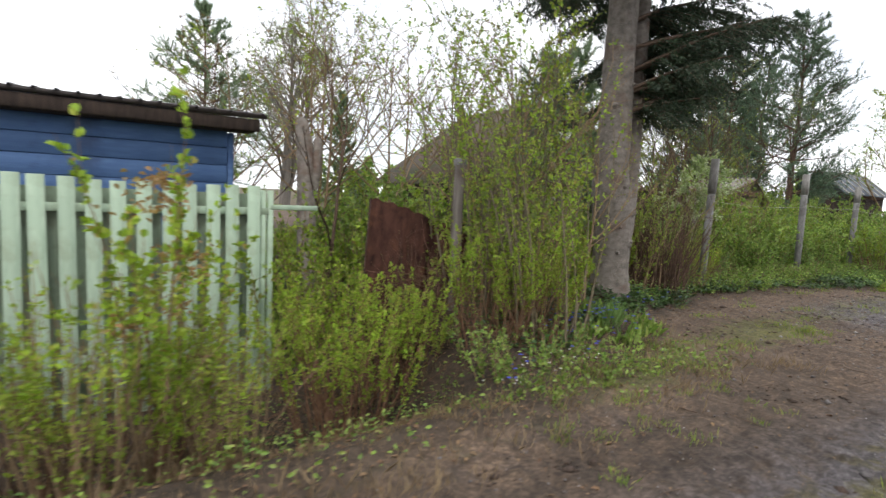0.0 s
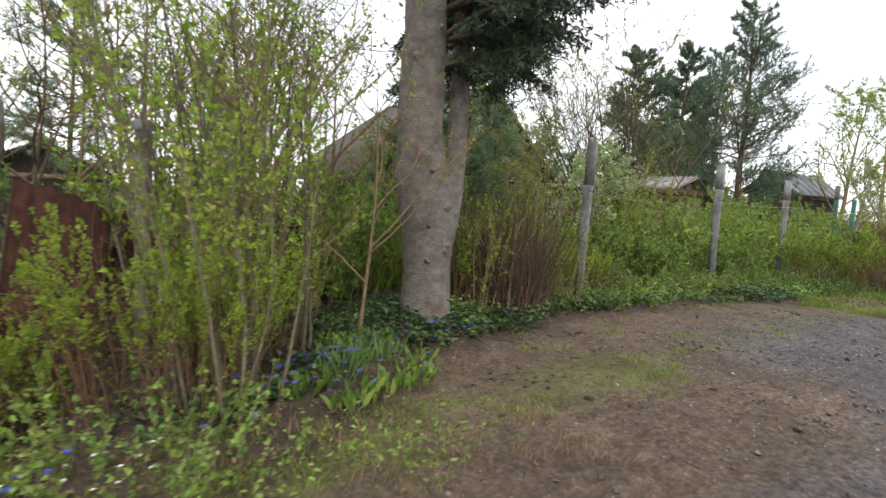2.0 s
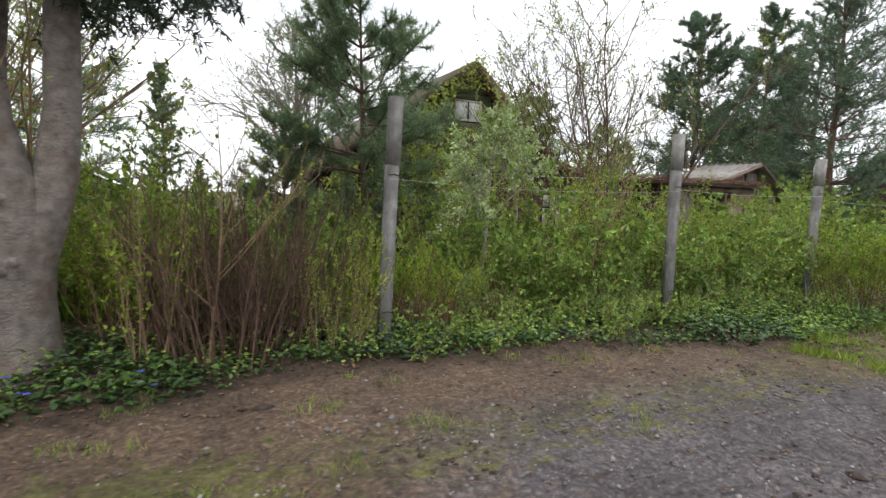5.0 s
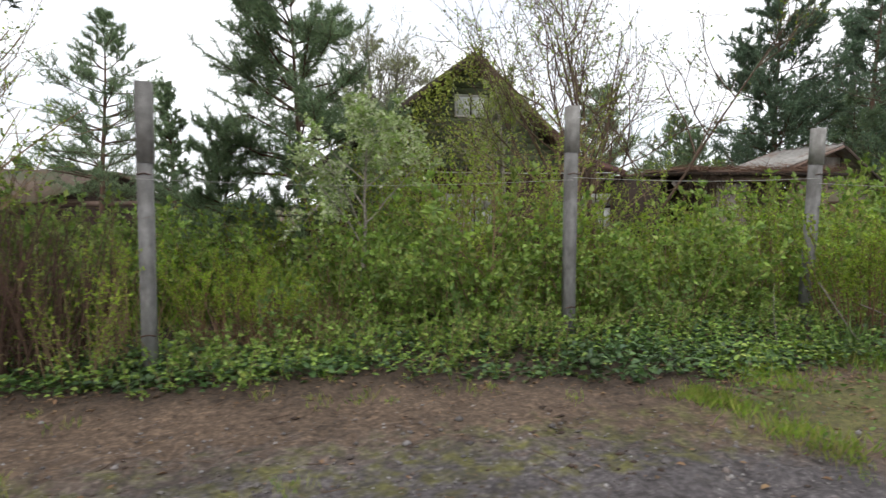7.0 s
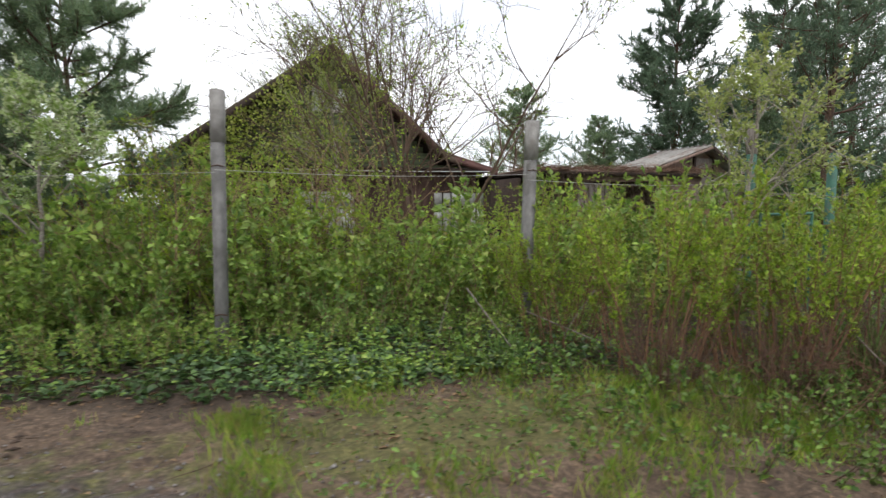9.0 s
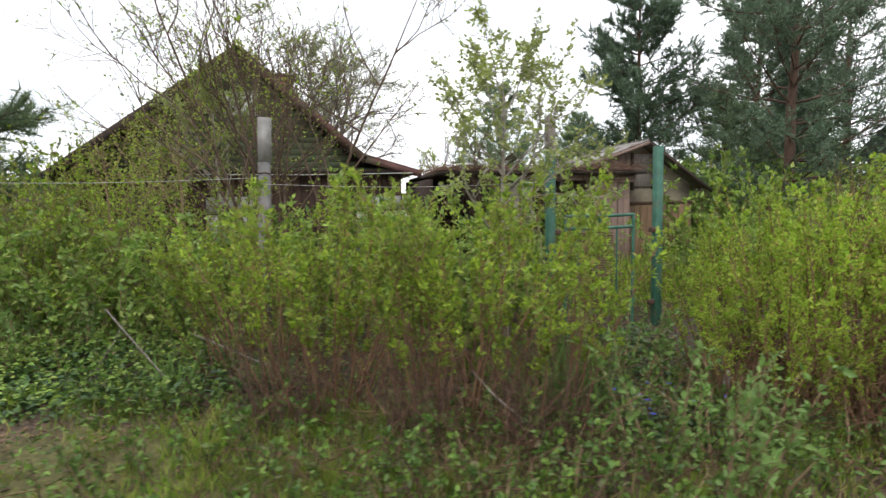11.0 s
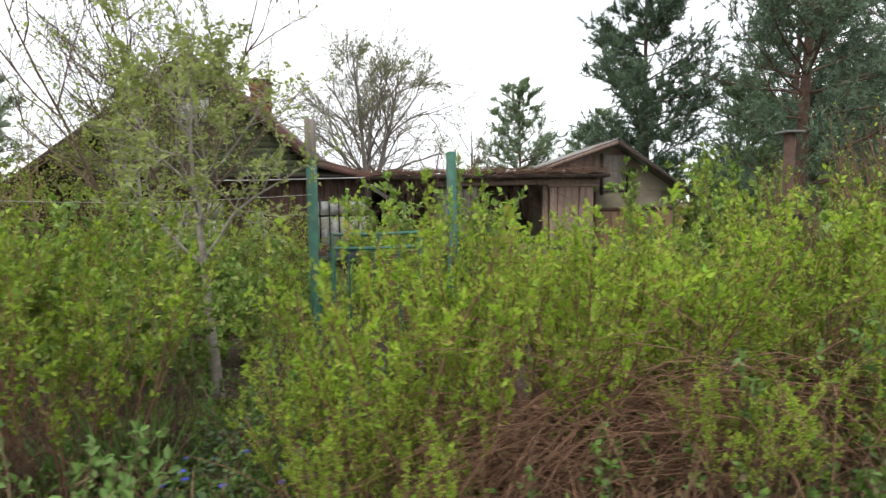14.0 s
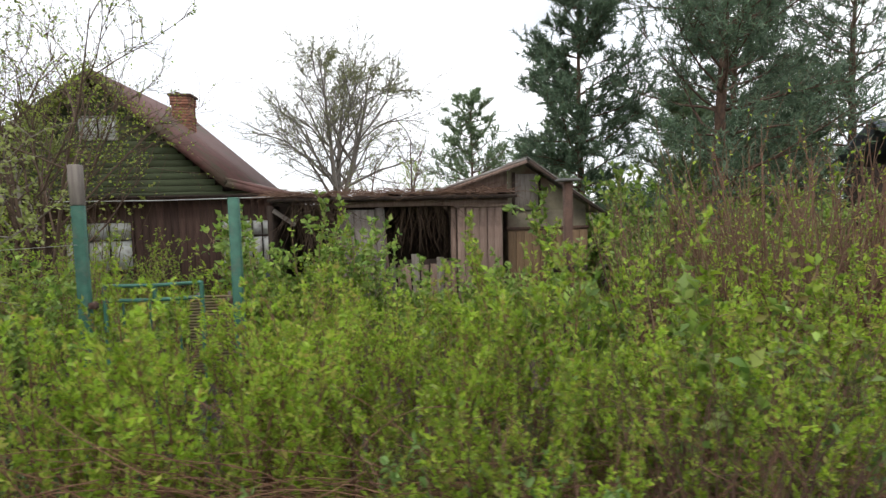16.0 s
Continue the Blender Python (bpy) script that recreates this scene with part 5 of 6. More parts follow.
sh_low = make_shrub(57, 0.55, 2.4, 28, 3, 0.044, 3, M_LEAF_GREEN, M_TWIG, "low green undergrowth on the verge", 0.6, 0.3, 0.05, 0.045, wratio=0.7, rounded=False, wide=1.0)
sh_weed = make_shrub(67, 0.5, 2.4, 30, 3, 0.042, 3, M_LEAF_WEED, M_TWIG_DARK, "low dark-green weeds on the bank", 0.7, 0.3, 0.05, 0.05, wratio=0.65, rounded=False, wide=1.0)
sh_elder = make_shrub(58, 2.25, 0.8, 5, 9, 0.05, 3, M_LEAF_YELLOW, M_TWIG, "tall sparse shrub with broad young leaves", 0.10, 0.12, 0.3, 0.06, wratio=0.75)
sh_wand = make_shrub(60, 2.9, 1.5, 15, 11, 0.040, 3, M_LEAF_YELLOW, M_TWIG_OLIVE, "tall thin wand-like shrub with sparse young leaves", 0.16, 0.25, 0.25, 0.08, bare=0.2, rounded=False)
sh_tall = make_shrub(59, 2.5, 1.6, 18, 10, 0.055, 2, M_LEAF_LIME, M_TWIG, "tall leafy thicket in light green", 0.34, 0.25, 0.2, 0.06, rounded=False, wide=0.95)

rb = np.random.RandomState(8)
bp_, ba_ = [], []
for cx, cy, cz, cr, cn in ((0.05, 0.0, 1.75, 0.11, 70), (0.02, 0.03, 1.62, 0.13, 60), (-0.12, -0.05, 0.98, 0.12, 50), (0.1, 0.05, 1.35, 0.08, 24)):
    bp_.append(np.array((cx, cy, cz)) + rb.normal(0, cr * 0.6, (cn, 3)) * (1, 1, 0.45))
    ba_.append(rb.normal(0, 1, (cn, 3)))
tagged(part("young_shoot", Geo().leaves(np.concatenate(bp_), np.concatenate(ba_), 0.045, 0.03, rb), M_LEAF_BUD, sh_elder, "orange-pink young leaf clusters"), kind="stuff")
LEFT = ((sh_elder, -11.75, -1.5, 0, 1.0), (sh_elder, -11.5, -1.2, 130, 0.85), (sh_spirea, -11.95, -1.25, 130, 0.95), (sh_thin, -11.4, -1.75, 30, 0.7), (sh_thin, -12.1, -1.55, 40, 0.95), (sh_thin, -11.5, -1.35, 200, 0.9), (sh_thin, -12.7, -1.3, 10, 0.9),
        (sh_spirea, -10.25, -0.75, 15, 1.1), (sh_spirea, -8.7, -0.8, 100, 0.9), (sh_spirea, -9.9, -0.25, 60, 1.15), (sh_far, -9.2, 1.4, 0, 1.35), (sh_far, -10.1, 1.0, 70, 1.2), (sh_low, -8.65, -1.7, 0, 0.8), (sh_wand, -8.3, -1.1, 310, 1.0), (sh_spirea, -9.5, -0.35, 150, 0.85), (sh_low, -9.1, -1.9, 180, 0.7), (sh_low, -8.8, -1.4, 270, 0.9), (sh_wand, -7.85, -0.35, 0, 1.2), (sh_wand, -8.25, 0.1, 100, 1.2), (sh_wand, -7.6, 1.2, 150, 1.15), (sh_brown, -11.4, -1.0, 0, 0.62), (sh_brown, -12.2, -1.1, 90, 0.65), (sh_brown, -8.9, 0.2, 20, 0.6), (sh_brown, -9.3, -0.2, 120, 0.5), (sh_thin, -8.2, -0.6, 20, 1.2),
        (sh_spirea, -8.35, -1.05, 220, 0.8), (sh_spirea, -7.8, -0.3, 40, 0.8), (sh_far, -8.0, 0.8, 60, 1.15), (sh_thin, -7.3, 0.6, 250, 1.2), (sh_green, -6.9, 1.3, 0, 1.1),
        (sh_lime, -5.35, 0.65, 0, 0.95), (sh_thin, -5.3, 0.1, 180, 1.0), (sh_brown, -4.55, 0.2, 0, 0.98), (sh_brown, -4.8, 0.0, 140, 1.02), (sh_brown, -4.25, 0.35, 100, 0.95), (sh_thin, -3.75, 0.55, 30, 0.75), (sh_thin, -3.9, 0.0, 90, 0.72), (sh_brown, -5.0, 0.4, 200, 0.8),
        (sh_green, -5.9, 2.4, 60, 1.15), (sh_green, -4.4, 1.9, 160, 1.0), (sh_far, -9.3, 2.4, 10, 1.2), (sh_green, -8.3, 2.9, 90, 1.15))
MIDDLE = ((sh_green, -3.8, 8.5, 0, 1.4), (sh_green, -4.7, 9.6, 90, 1.3), (sh_green, -3.0, 6.2, 200, 1.15), (sh_spirea, -3.0, 0.75, 0, 0.72), (sh_spirea, -2.55, 0.6, 60, 0.62), (sh_straw, -2.9, 0.45, 0, 0.8), (sh_straw, -2.3, 0.55, 80, 0.8), (sh_green, -1.9, 1.5, 80, 0.85), (sh_green, -0.9, 0.75, 200, 0.82), (sh_green, -1.4, 0.95, 280, 0.8), (sh_green, -0.35, 1.1, 20, 1.12), (sh_tall, -0.75, 1.35, 20, 0.74), (sh_tall, 0.75, 1.5, 140, 0.72), (sh_wand, 1.45, 1.3, 70, 0.62), (sh_wand, 0.3, 0.9, 10, 0.55),
          (sh_far, 0.2, 1.6, 140, 1.1), (sh_green, 0.6, 0.8, 250, 0.85), (sh_far, 1.2, 1.0, 330, 1.0), (sh_green, 1.6, 0.6, 90, 0.85), (sh_far, 2.1, 1.1, 45, 1.0), (sh_green, 2.5, 0.55, 190, 0.8), (sh_far, 3.2, 0.6, 270, 0.95),
          (sh_green, 3.4, 1.5, 0, 1.1), (sh_tall, 3.6, 1.0, 70, 0.70), (sh_tall, 4.2, 1.5, 170, 0.68), (sh_tall, 0.5, 2.3, 10, 0.85), (sh_tall, -0.4, 3.4, 170, 1.0), (sh_tall, 1.7, 3.4, 80, 0.75), (sh_tall, -1.2, 4.6, 60, 1.15), (sh_tall, 0.3, 5.4, 200, 1.15), (sh_far, 2.7, 2.4, 240, 1.0), (sh_tall, -1.9, 2.8, 20, 0.75), (sh_pale, -2.6, 0.45, 20, 0.9), (sh_pale, -0.7, 0.25, 80, 0.8), (sh_pale, 1.1, 0.1, 120, 0.8), (sh_green, -3.6, 2.5, 40, 0.8), (sh_green, -0.9, 3.0, 310, 1.0),
          (sh_green, 3.4, 4.4, 100, 0.7), (sh_far, 4.4, 2.6, 60, 0.75), (sh_tall, 3.75, 2.9, 110, 0.72), (sh_tall, 4.75, 3.7, 280, 0.58), (sh_tall, 4.2, 3.3, 30, 0.65), (sh_green, 5.4, 3.0, 220, 0.6), (sh_far, -4.3, 5.0, 33, 1.1), (sh_far, -3.28, 3.25, 133, 1.1), (sh_tall, -2.83, 3.96, 233, 0.62), (sh_green, -5.5, 7.0, 73, 0.9), (sh_green, -2.5, 8.0, 13, 1.1))
RIGHT = ((sh_spirea, 7.9, -2.62, 70, 0.56), (sh_spirea, 7.25, -2.95, 170, 0.4), (sh_weed, 6.6, -2.75, 70, 0.8), (sh_weed, 7.2, -2.95, 170, 0.8), (sh_weed, 7.8, -3.0, 270, 0.8), (sh_weed, 8.5, -3.0, 0, 0.8), (sh_spirea, 8.5, -2.65, 10, 0.66), (sh_pale, 8.3, -1.85, 0, 0.9), (sh_pale, 8.75, -2.2, 90, 0.85), (sh_pale, 5.3, -1.4, 40, 0.95), (sh_lime, 9.05, -2.55, 80, 0.72), (sh_spirea, 5.85, -2.15, 60, 0.72), (sh_spirea, 6.0, -1.7, 160, 0.8), (sh_weed, 6.3, -2.95, 30, 0.75), (sh_weed, 6.9, -3.2, 130, 0.7), (sh_weed, 7.5, -3.2, 230, 0.7), (sh_weed, 5.7, -2.8, 330, 0.75), (sh_weed, 8.2, -3.2, 10, 0.7), (sh_weed, 4.2, -2.95, 210, 0.8), (sh_weed, 4.9, -2.75, 20, 0.75), (sh_weed, 5.3, -2.45, 280, 0.7), (sh_lime, 3.25, -1.2, 0, 1.05), (sh_lime, 3.85, -1.55, 80, 1.05), (sh_lime, 4.35, -1.9, 150, 1.02), (sh_brown, 3.7, -2.0, 0, 0.45), (sh_brown, 4.3, -2.3, 120, 0.42), (sh_brown, 4.75, -1.7, 240, 0.45), (sh_lime, 2.75, -0.6, 200, 0.9), (sh_green, 4.2, -0.3, 290, 0.95),
         (sh_brown, 3.0, -1.6, 60, 0.5), (sh_weed, 3.2, -2.2, 0, 1.0), (sh_weed, 3.9, -2.6, 60, 0.95), (sh_weed, 4.6, -2.4, 120, 1.0), (sh_weed, 2.6, -2.3, 33, 0.9), (sh_weed, 3.5, -2.9, 133, 0.7), (sh_weed, 5.2, -2.0, 180, 0.8), (sh_weed, 5.3, -1.4, 240, 0.8), (sh_weed, 4.9, -1.1, 300, 0.85), (sh_weed, 2.6, -1.5, 20, 0.8), (sh_weed, 5.7, -2.5, 80, 0.7), (sh_weed, 6.1, -1.5, 140, 0.8), (sh_weed, 2.2, -0.9, 200, 0.9), (sh_pale, 4.85, -2.85, 0, 0.95), (sh_green, 5.1, 0.5, 30, 0.7), (sh_thin, 5.3, -0.4, 90, 0.6),
         (sh_spirea, 6.35, -2.15, 10, 1.1), (sh_spirea, 6.85, -2.05, 90, 1.15), (sh_spirea, 7.25, -1.95, 190, 1.05), (sh_spirea, 7.8, -2.0, 290, 1.05), (sh_brown, 8.1, -2.45, 250, 0.6), (sh_spirea, 6.75, -1.4, 120, 1.0), (sh_spirea, 7.5, -1.3, 60, 1.1),
         (sh_lime, 8.3, -2.3, 0, 0.8), (sh_spirea, 8.6, -1.9, 100, 1.0), (sh_lime, 9.0, -1.5, 210, 1.25), (sh_green, 9.5, -1.85, 310, 1.0), (sh_spirea, 9.4, -2.5, 44, 0.85), (sh_far, 10.1, -1.3, 70, 1.3), (sh_lime, 10.2, -2.1, 130, 1.0), (sh_brown, 9.0, -2.9, 200, 0.6), (sh_brown, 9.7, -2.8, 80, 0.55), (sh_pale, 8.15, -3.1, 0, 0.85), (sh_pale, 7.75, -2.75, 60, 0.8), (sh_pale, 9.1, -1.75, 130, 1.3), (sh_pale, 9.55, -2.2, 130, 1.3), (sh_green, 6.75, 3.1, 40, 1.35), (sh_far, 6.6, 3.6, 140, 1.5), (sh_spirea, 6.05, -2.75, 200, 0.55),
         (sh_tall, -8.6, 4.2, 33, 0.8), (sh_tall, -7.0, 4.6, 93, 0.75), (sh_tall, -9.8, 5.6, 153, 0.9), (sh_green, -6.0, 5.6, 203, 0.9), (sh_far, -7.4, 2.9, 33, 1.4), (sh_green, -6.2, 2.9, 0, 1.2), (sh_tall, -6.0, 1.9, 33, 0.95), (sh_tall, -7.6, 2.6, 133, 0.72), (sh_green, -5.2, 3.2, 233, 0.85), (sh_green, -4.4, 4.4, 88, 0.8), (sh_rust, 11.2, -0.1, 0, 1.45), (sh_rust, 11.9, 0.2, 90, 1.6), (sh_rust, 12.5, -0.3, 180, 1.6), (sh_rust, 11.0, 0.9, 270, 1.25), (sh_rust, 10.7, -0.5, 40, 1.3), (sh_straw, 8.55, -2.8, 300, 1.05), (sh_straw, 8.95, -2.75, 50, 1.1), (sh_straw, 6.6, -2.7, 150, 0.85), (sh_weed, 4.6, -2.55, 250, 0.9), (sh_weed, 3.9, -2.45, 20, 0.9), (sh_weed, 5.0, -2.1, 20, 0.8), (sh_weed, 5.6, -1.9, 110, 0.6), (sh_straw, 9.3, -2.2, 60, 1.2), (sh_spirea, 10.9, -1.0, 10, 1.2), (sh_thin, 11.7, -1.1, 60, 1.2), (sh_far, 8.3, 0.5, 10, 0.95), (sh_far, 7.3, 0.9, 110, 0.9), (sh_green, 8.7, 1.7, 40, 0.9), (sh_far, 7.1, 2.6, 70, 0.95), (sh_green, 10.3, 1.8, 170, 0.9), (sh_green, 7.0, 3.5, 10, 1.0), (sh_far, 13.5, 1.5, 0, 1.4), (sh_green, 14.8, 2.2, 90, 1.4), (sh_green, 12.6, 6.6, 0, 2.0), (sh_green, 13.8, 8.6, 60, 2.1), (sh_green, 15.6, 9.4, 120, 2.2), (sh_green, 16.6, 9.0, 180, 2.2), (sh_green, 12.2, 9.6, 240, 2.0), (sh_green, 18.5, 12.4, 300, 2.2), (sh_green, 16.2, 5.2, 30, 1.8), (sh_green, 17.8, 5.2, 130, 1.4), (sh_green, 12.6, 3.0, 20, 1.3))
for row, name in ((LEFT, "shrubs beside the fence"), (MIDDLE, "shrubs along the old post line"), (RIGHT, "shrubs on the bank by the gate")):
    for proto, x, y, t, s in row:
        plant(proto, x, y, t, s, group=name)
for i in range(26):
    r = np.random.RandomState(300 + i)
    x = -3.4 + i * 0.27
    plant(sh_low, x + r.uniform(-0.1, 0.1), r.uniform(-0.15, 0.5), r.uniform(0, 360), r.uniform(0.6, 1.0), group="undergrowth below the posts")


# ---- ground cover ----
def scatter(rng, n, x0, x1, y0, y1, keep):
    x, y = rng.uniform(x0, x1, n), rng.uniform(y0, y1, n)
    k = keep(x, y, rng.uniform(0, 1, n))
    return x[k], y[k]


rng = np.random.RandomState(77)
M_TWIG_DRY = surface("dry_dark_twigs", (0.07, 0.032, 0.02), (0.19, 0.10, 0.06), 20, rough=0.95)
# ivy and periwinkle on the verge
x, y = scatter(rng, 44000, -9.5, 3.0, -1.9, 1.1, lambda x, y, u: (y > edge_y(x) + 0.12 * wav(x, y, 2.9, 0.5) + 0.06) & (y > edge_y(x) + 0.6 * sstep(-6.4, -6.9, x)) & (u < 0.9 * sstep(-0.1, 0.35, y - edge_y(x)) * sstep(-9.2, -7.5, x) * sstep(1.2, 0.2, y) * (0.35 + 0.65 * sstep(-0.3, 0.3, wav(x, y, 1.7, 0.3) + 0.5))))
n_ = len(x)
p = np.stack([x, y, height(x, y) + rng.uniform(0.0, 0.13, n_) * (0.4 + 0.6 * np.clip(wav(x, y, 2.6, 1.0) + 0.6, 0, 1))], 1)
L = rng.uniform(0.035, 0.075, n_)
lone("ground_ivy", Geo().leaves(p, np.stack([rng.normal(0, 1, n_), rng.normal(-0.3, 1, n_), rng.uniform(-0.1, 0.45, n_)], 1), L, L * 0.75, rng, up=0.8), M_LEAF_DARK, "dark glossy ground ivy covering the verge", "ground cover", "stuff")
x, y = scatter(rng, 9000, 4.7, 6.5, -2.5, -0.1, lambda x, y, u: u < 0.85 * np.clip(0.55 + wav(x, y, 2.2, 0.7), 0.1, 1) * sstep(0.95, 0.35, np.abs(x - 5.6)))
n_ = len(x)
p = np.stack([x, y, height(x, y) + rng.uniform(0.0, 0.12, n_)], 1)
L = rng.uniform(0.03, 0.06, n_)
lone("ground_ivy", Geo().leaves(p, np.stack([rng.normal(0, 1, n_), rng.normal(-0.3, 1, n_), rng.uniform(-0.1, 0.45, n_)], 1), L, L * 0.75, rng, up=0.8), M_LEAF_DARK, "dark periwinkle and ivy on the path before the gate", "ground cover", "stuff")
x, y = scatter(rng, 13000, -6.0, 3.6, -1.4, 0.9, lambda x, y, u: (y > edge_y(x) + 0.05 + 0.1 * wav(x, y, 3.4, 1.5)) & (u < 0.8 * np.clip(0.45 + wav(x, y, 1.6, 2.5), 0.15, 1)))
n_ = len(x)
p = np.stack([x, y, height(x, y) + rng.uniform(0.02, 0.2, n_)], 1)
L = rng.uniform(0.035, 0.075, n_) * 0.72
lone("nettle_cover", Geo().leaves(p, np.stack([rng.normal(0, 1, n_), rng.normal(-0.3, 1, n_), rng.uniform(-0.1, 0.5, n_)], 1), L, L * 0.6, rng, up=0.7), M_LEAF_GREEN, "young green nettles and weeds along the verge", "ground cover", "stuff")
# weeds on the bank in front of the gate and under the left shrubs
x, y = scatter(rng, 34000, 0.3, 11.0, -3.9, 0.6, lambda x, y, u: u < 0.75 * sstep(-4.0, -2.6, y) * np.clip(0.5 + wav(x, y, 2.3, 1.1), 0.08, 1))
n_ = len(x)
p = np.stack([x, y, height(x, y) + rng.uniform(0.0, 0.22, n_)], 1)
L = rng.uniform(0.025, 0.06, n_) * 0.72
lone("bank_weeds", Geo().leaves(p, np.stack([rng.normal(0, 1, n_), rng.normal(0, 1, n_), rng.uniform(0, 0.7, n_)], 1), L, L * 0.55, rng, up=0.6), M_LEAF_WEED, "low green weeds on the bank", "ground cover", "stuff")
x, y = scatter(rng, 11000, -13.5, -6.8, -2.6, 1.2, lambda x, y, u: u < 0.55 * (0.3 + np.clip(wav(x, y, 1.9, 0.8), 0, 1)))
n_ = len(x)
p = np.stack([x, y, height(x, y) + rng.uniform(0.0, 0.14, n_)], 1)
L = rng.uniform(0.02, 0.045, n_)
lone("verge_weeds", Geo().leaves(p, np.stack([rng.normal(0, 1, n_), rng.normal(0, 1, n_), rng.uniform(0, 0.7, n_)], 1), L, L * 0.55, rng, up=0.5), M_LEAF_GREEN, "scattered fresh weeds under the shrubs", "ground cover", "stuff")


# grass
def tufts(name, label, spots, material, per=26, hgt=(0.05, 0.14), wide=0.07, blade=0.005):
    g = Geo()
    k = np.repeat(np.arange(len(spots)), per)
    sp = np.asarray(spots)
    n2 = len(k)
    px, py = sp[k, 0] + rng.normal(0, wide, n2) * sp[k, 2], sp[k, 1] + rng.normal(0, wide, n2) * sp[k, 2]
    pos = np.stack([px, py, height(px, py) - 0.005], 1)
    ax_ = np.stack([rng.normal(0, 0.4, n2), rng.normal(0, 0.4, n2), np.ones(n2)], 1)
    L = rng.uniform(*hgt, n2) * sp[k, 2]
    g.leaves(pos, ax_, L, blade, rng, fold=0.05, up=0.0, rounded=False)
    return lone(name, g, material, label, "grass", "stuff")


x, y = scatter(rng, 2900, 0.1, 6.5, -4.6, -0.7, lambda x, y, u: (u < 0.8 * np.clip(0.35 + wav(x, y, 1.9, 2.0), 0.06, 1)) & (x > 0.25 - 0.25 * (y + 2.2)))
tufts("grass_patch", "fresh green grass tufts beside the track", np.stack([x, y, rng.uniform(0.6, 1.3, len(x))], 1), M_GRASS, 30, (0.03, 0.13), 0.06, 0.006)
x, y = scatter(rng, 900, -11.5, 0.3, -4.2, -0.4, lambda x, y, u: (u < 0.5 * sstep(1.6, 0.0, np.abs(y - edge_y(x) + 0.25)) * np.clip(0.4 + wav(x, y, 1.2, 3.0), 0, 1)))
tufts("track_grass", "thin grass tufts at the edge of the track", np.stack([x, y, rng.uniform(0.4, 1.0, len(x))], 1), M_GRASS, 24, (0.03, 0.12), 0.06, 0.004)
x, y = scatter(rng, 1700, -9.6, -4.6, -4.5, -1.5, lambda x, y, u: (u < 0.75 * np.clip(0.25 + wav(x, y, 1.5, 1.3), 0, 1) * np.maximum(sstep(0.7, 0.1, np.abs(y + 2.15 - 0.10 * (x + 7))), 1.3 * sstep(0.7, 0.2, np.abs(y + 4.05)) * sstep(-6.2, -7.6, x))))
tufts("strip_grass", "short grass and moss strip between the wheel ruts", np.stack([x, y, rng.uniform(0.4, 1.1, len(x))], 1), M_GRASS, 30, (0.02, 0.085), 0.075, 0.005)
x, y = scatter(rng, 130, 3.2, 10.5, -3.9, -1.2, lambda x, y, u: (u < 0.9) & (y > -3.1))
tufts("dry_grass", "dry straw-coloured grass under the shrubs", np.stack([x, y, rng.uniform(0.7, 1.5, len(x))], 1), M_STRAW, 22, (0.06, 0.22), 0.10, 0.0024)
x, y = scatter(rng, 330, -13.0, -6.6, -2.9, 0.2, lambda x, y, u: u < 0.8)
tufts("dry_verge_grass", "dry straw grass under the left shrubs", np.stack([x, y, rng.uniform(0.5, 1.2, len(x))], 1), M_STRAW, 26, (0.04, 0.16), 0.09, 0.0022)
x, y = scatter(rng, 2600, -12, 12, 1.0, 9.0, lambda x, y, u: u < 0.9)
tufts("garden_grass", "tall unmown grass in the plot", np.stack([x, y, rng.uniform(0.8, 1.6, len(x))], 1), M_GRASS, 14, (0.15, 0.4), 0.13, 0.009)
# tall leafy plants: daffodil-like clump near the stump
spots = [(4.66, -1.75, 1.9), (4.78, -1.82, 1.8), (4.55, -1.9, 1.6), (-7.55, -1.3, 1.1), (-7.35, -1.15, 1.0), (-7.1, -1.05, 1.0), (2.2, -0.85, 1.2)]
tufts("strap_leaf_clump", "clump of upright strap-shaped green leaves", np.array(spots), M_LEAF_BLUE, 34, (0.14, 0.30), 0.06, 0.012)



def broad_leaf_clump(x, y, wide, n, length, label):
    k = rng.uniform(-1, 1, (n, 2)) * wide
    p = np.stack([x + k[:, 0], y + k[:, 1] * 0.5, height(x + k[:, 0], y + k[:, 1] * 0.5) - 0.01], 1)
    L = length * rng.uniform(0.65, 1.2, n)
    return lone("broad_leaf_clump", Geo().leaves(p, np.stack([rng.normal(0, 0.45, n), rng.normal(-0.1, 0.45, n), np.ones(n)], 1), L, L * 0.30, rng, fold=0.3, up=0.0), M_LEAF_GREEN, label, "plant", "stuff", group="broad-leaved spring plants")


broad_leaf_clump(-7.05, -0.62, 0.34, 130, 0.17, "dense clump of broad light-green spring leaves")
for x, y, w, n in ((-7.2, -1.5, 0.16, 30), (-6.98, -1.38, 0.12, 22), (-7.55, -1.55, 0.18, 30), (-7.75, -1.3, 0.15, 20), (-6.72, -1.02, 0.1, 14)):
    broad_leaf_clump(x, y, w, n, 0.15, "loose broad green leaves beside the soil mound")

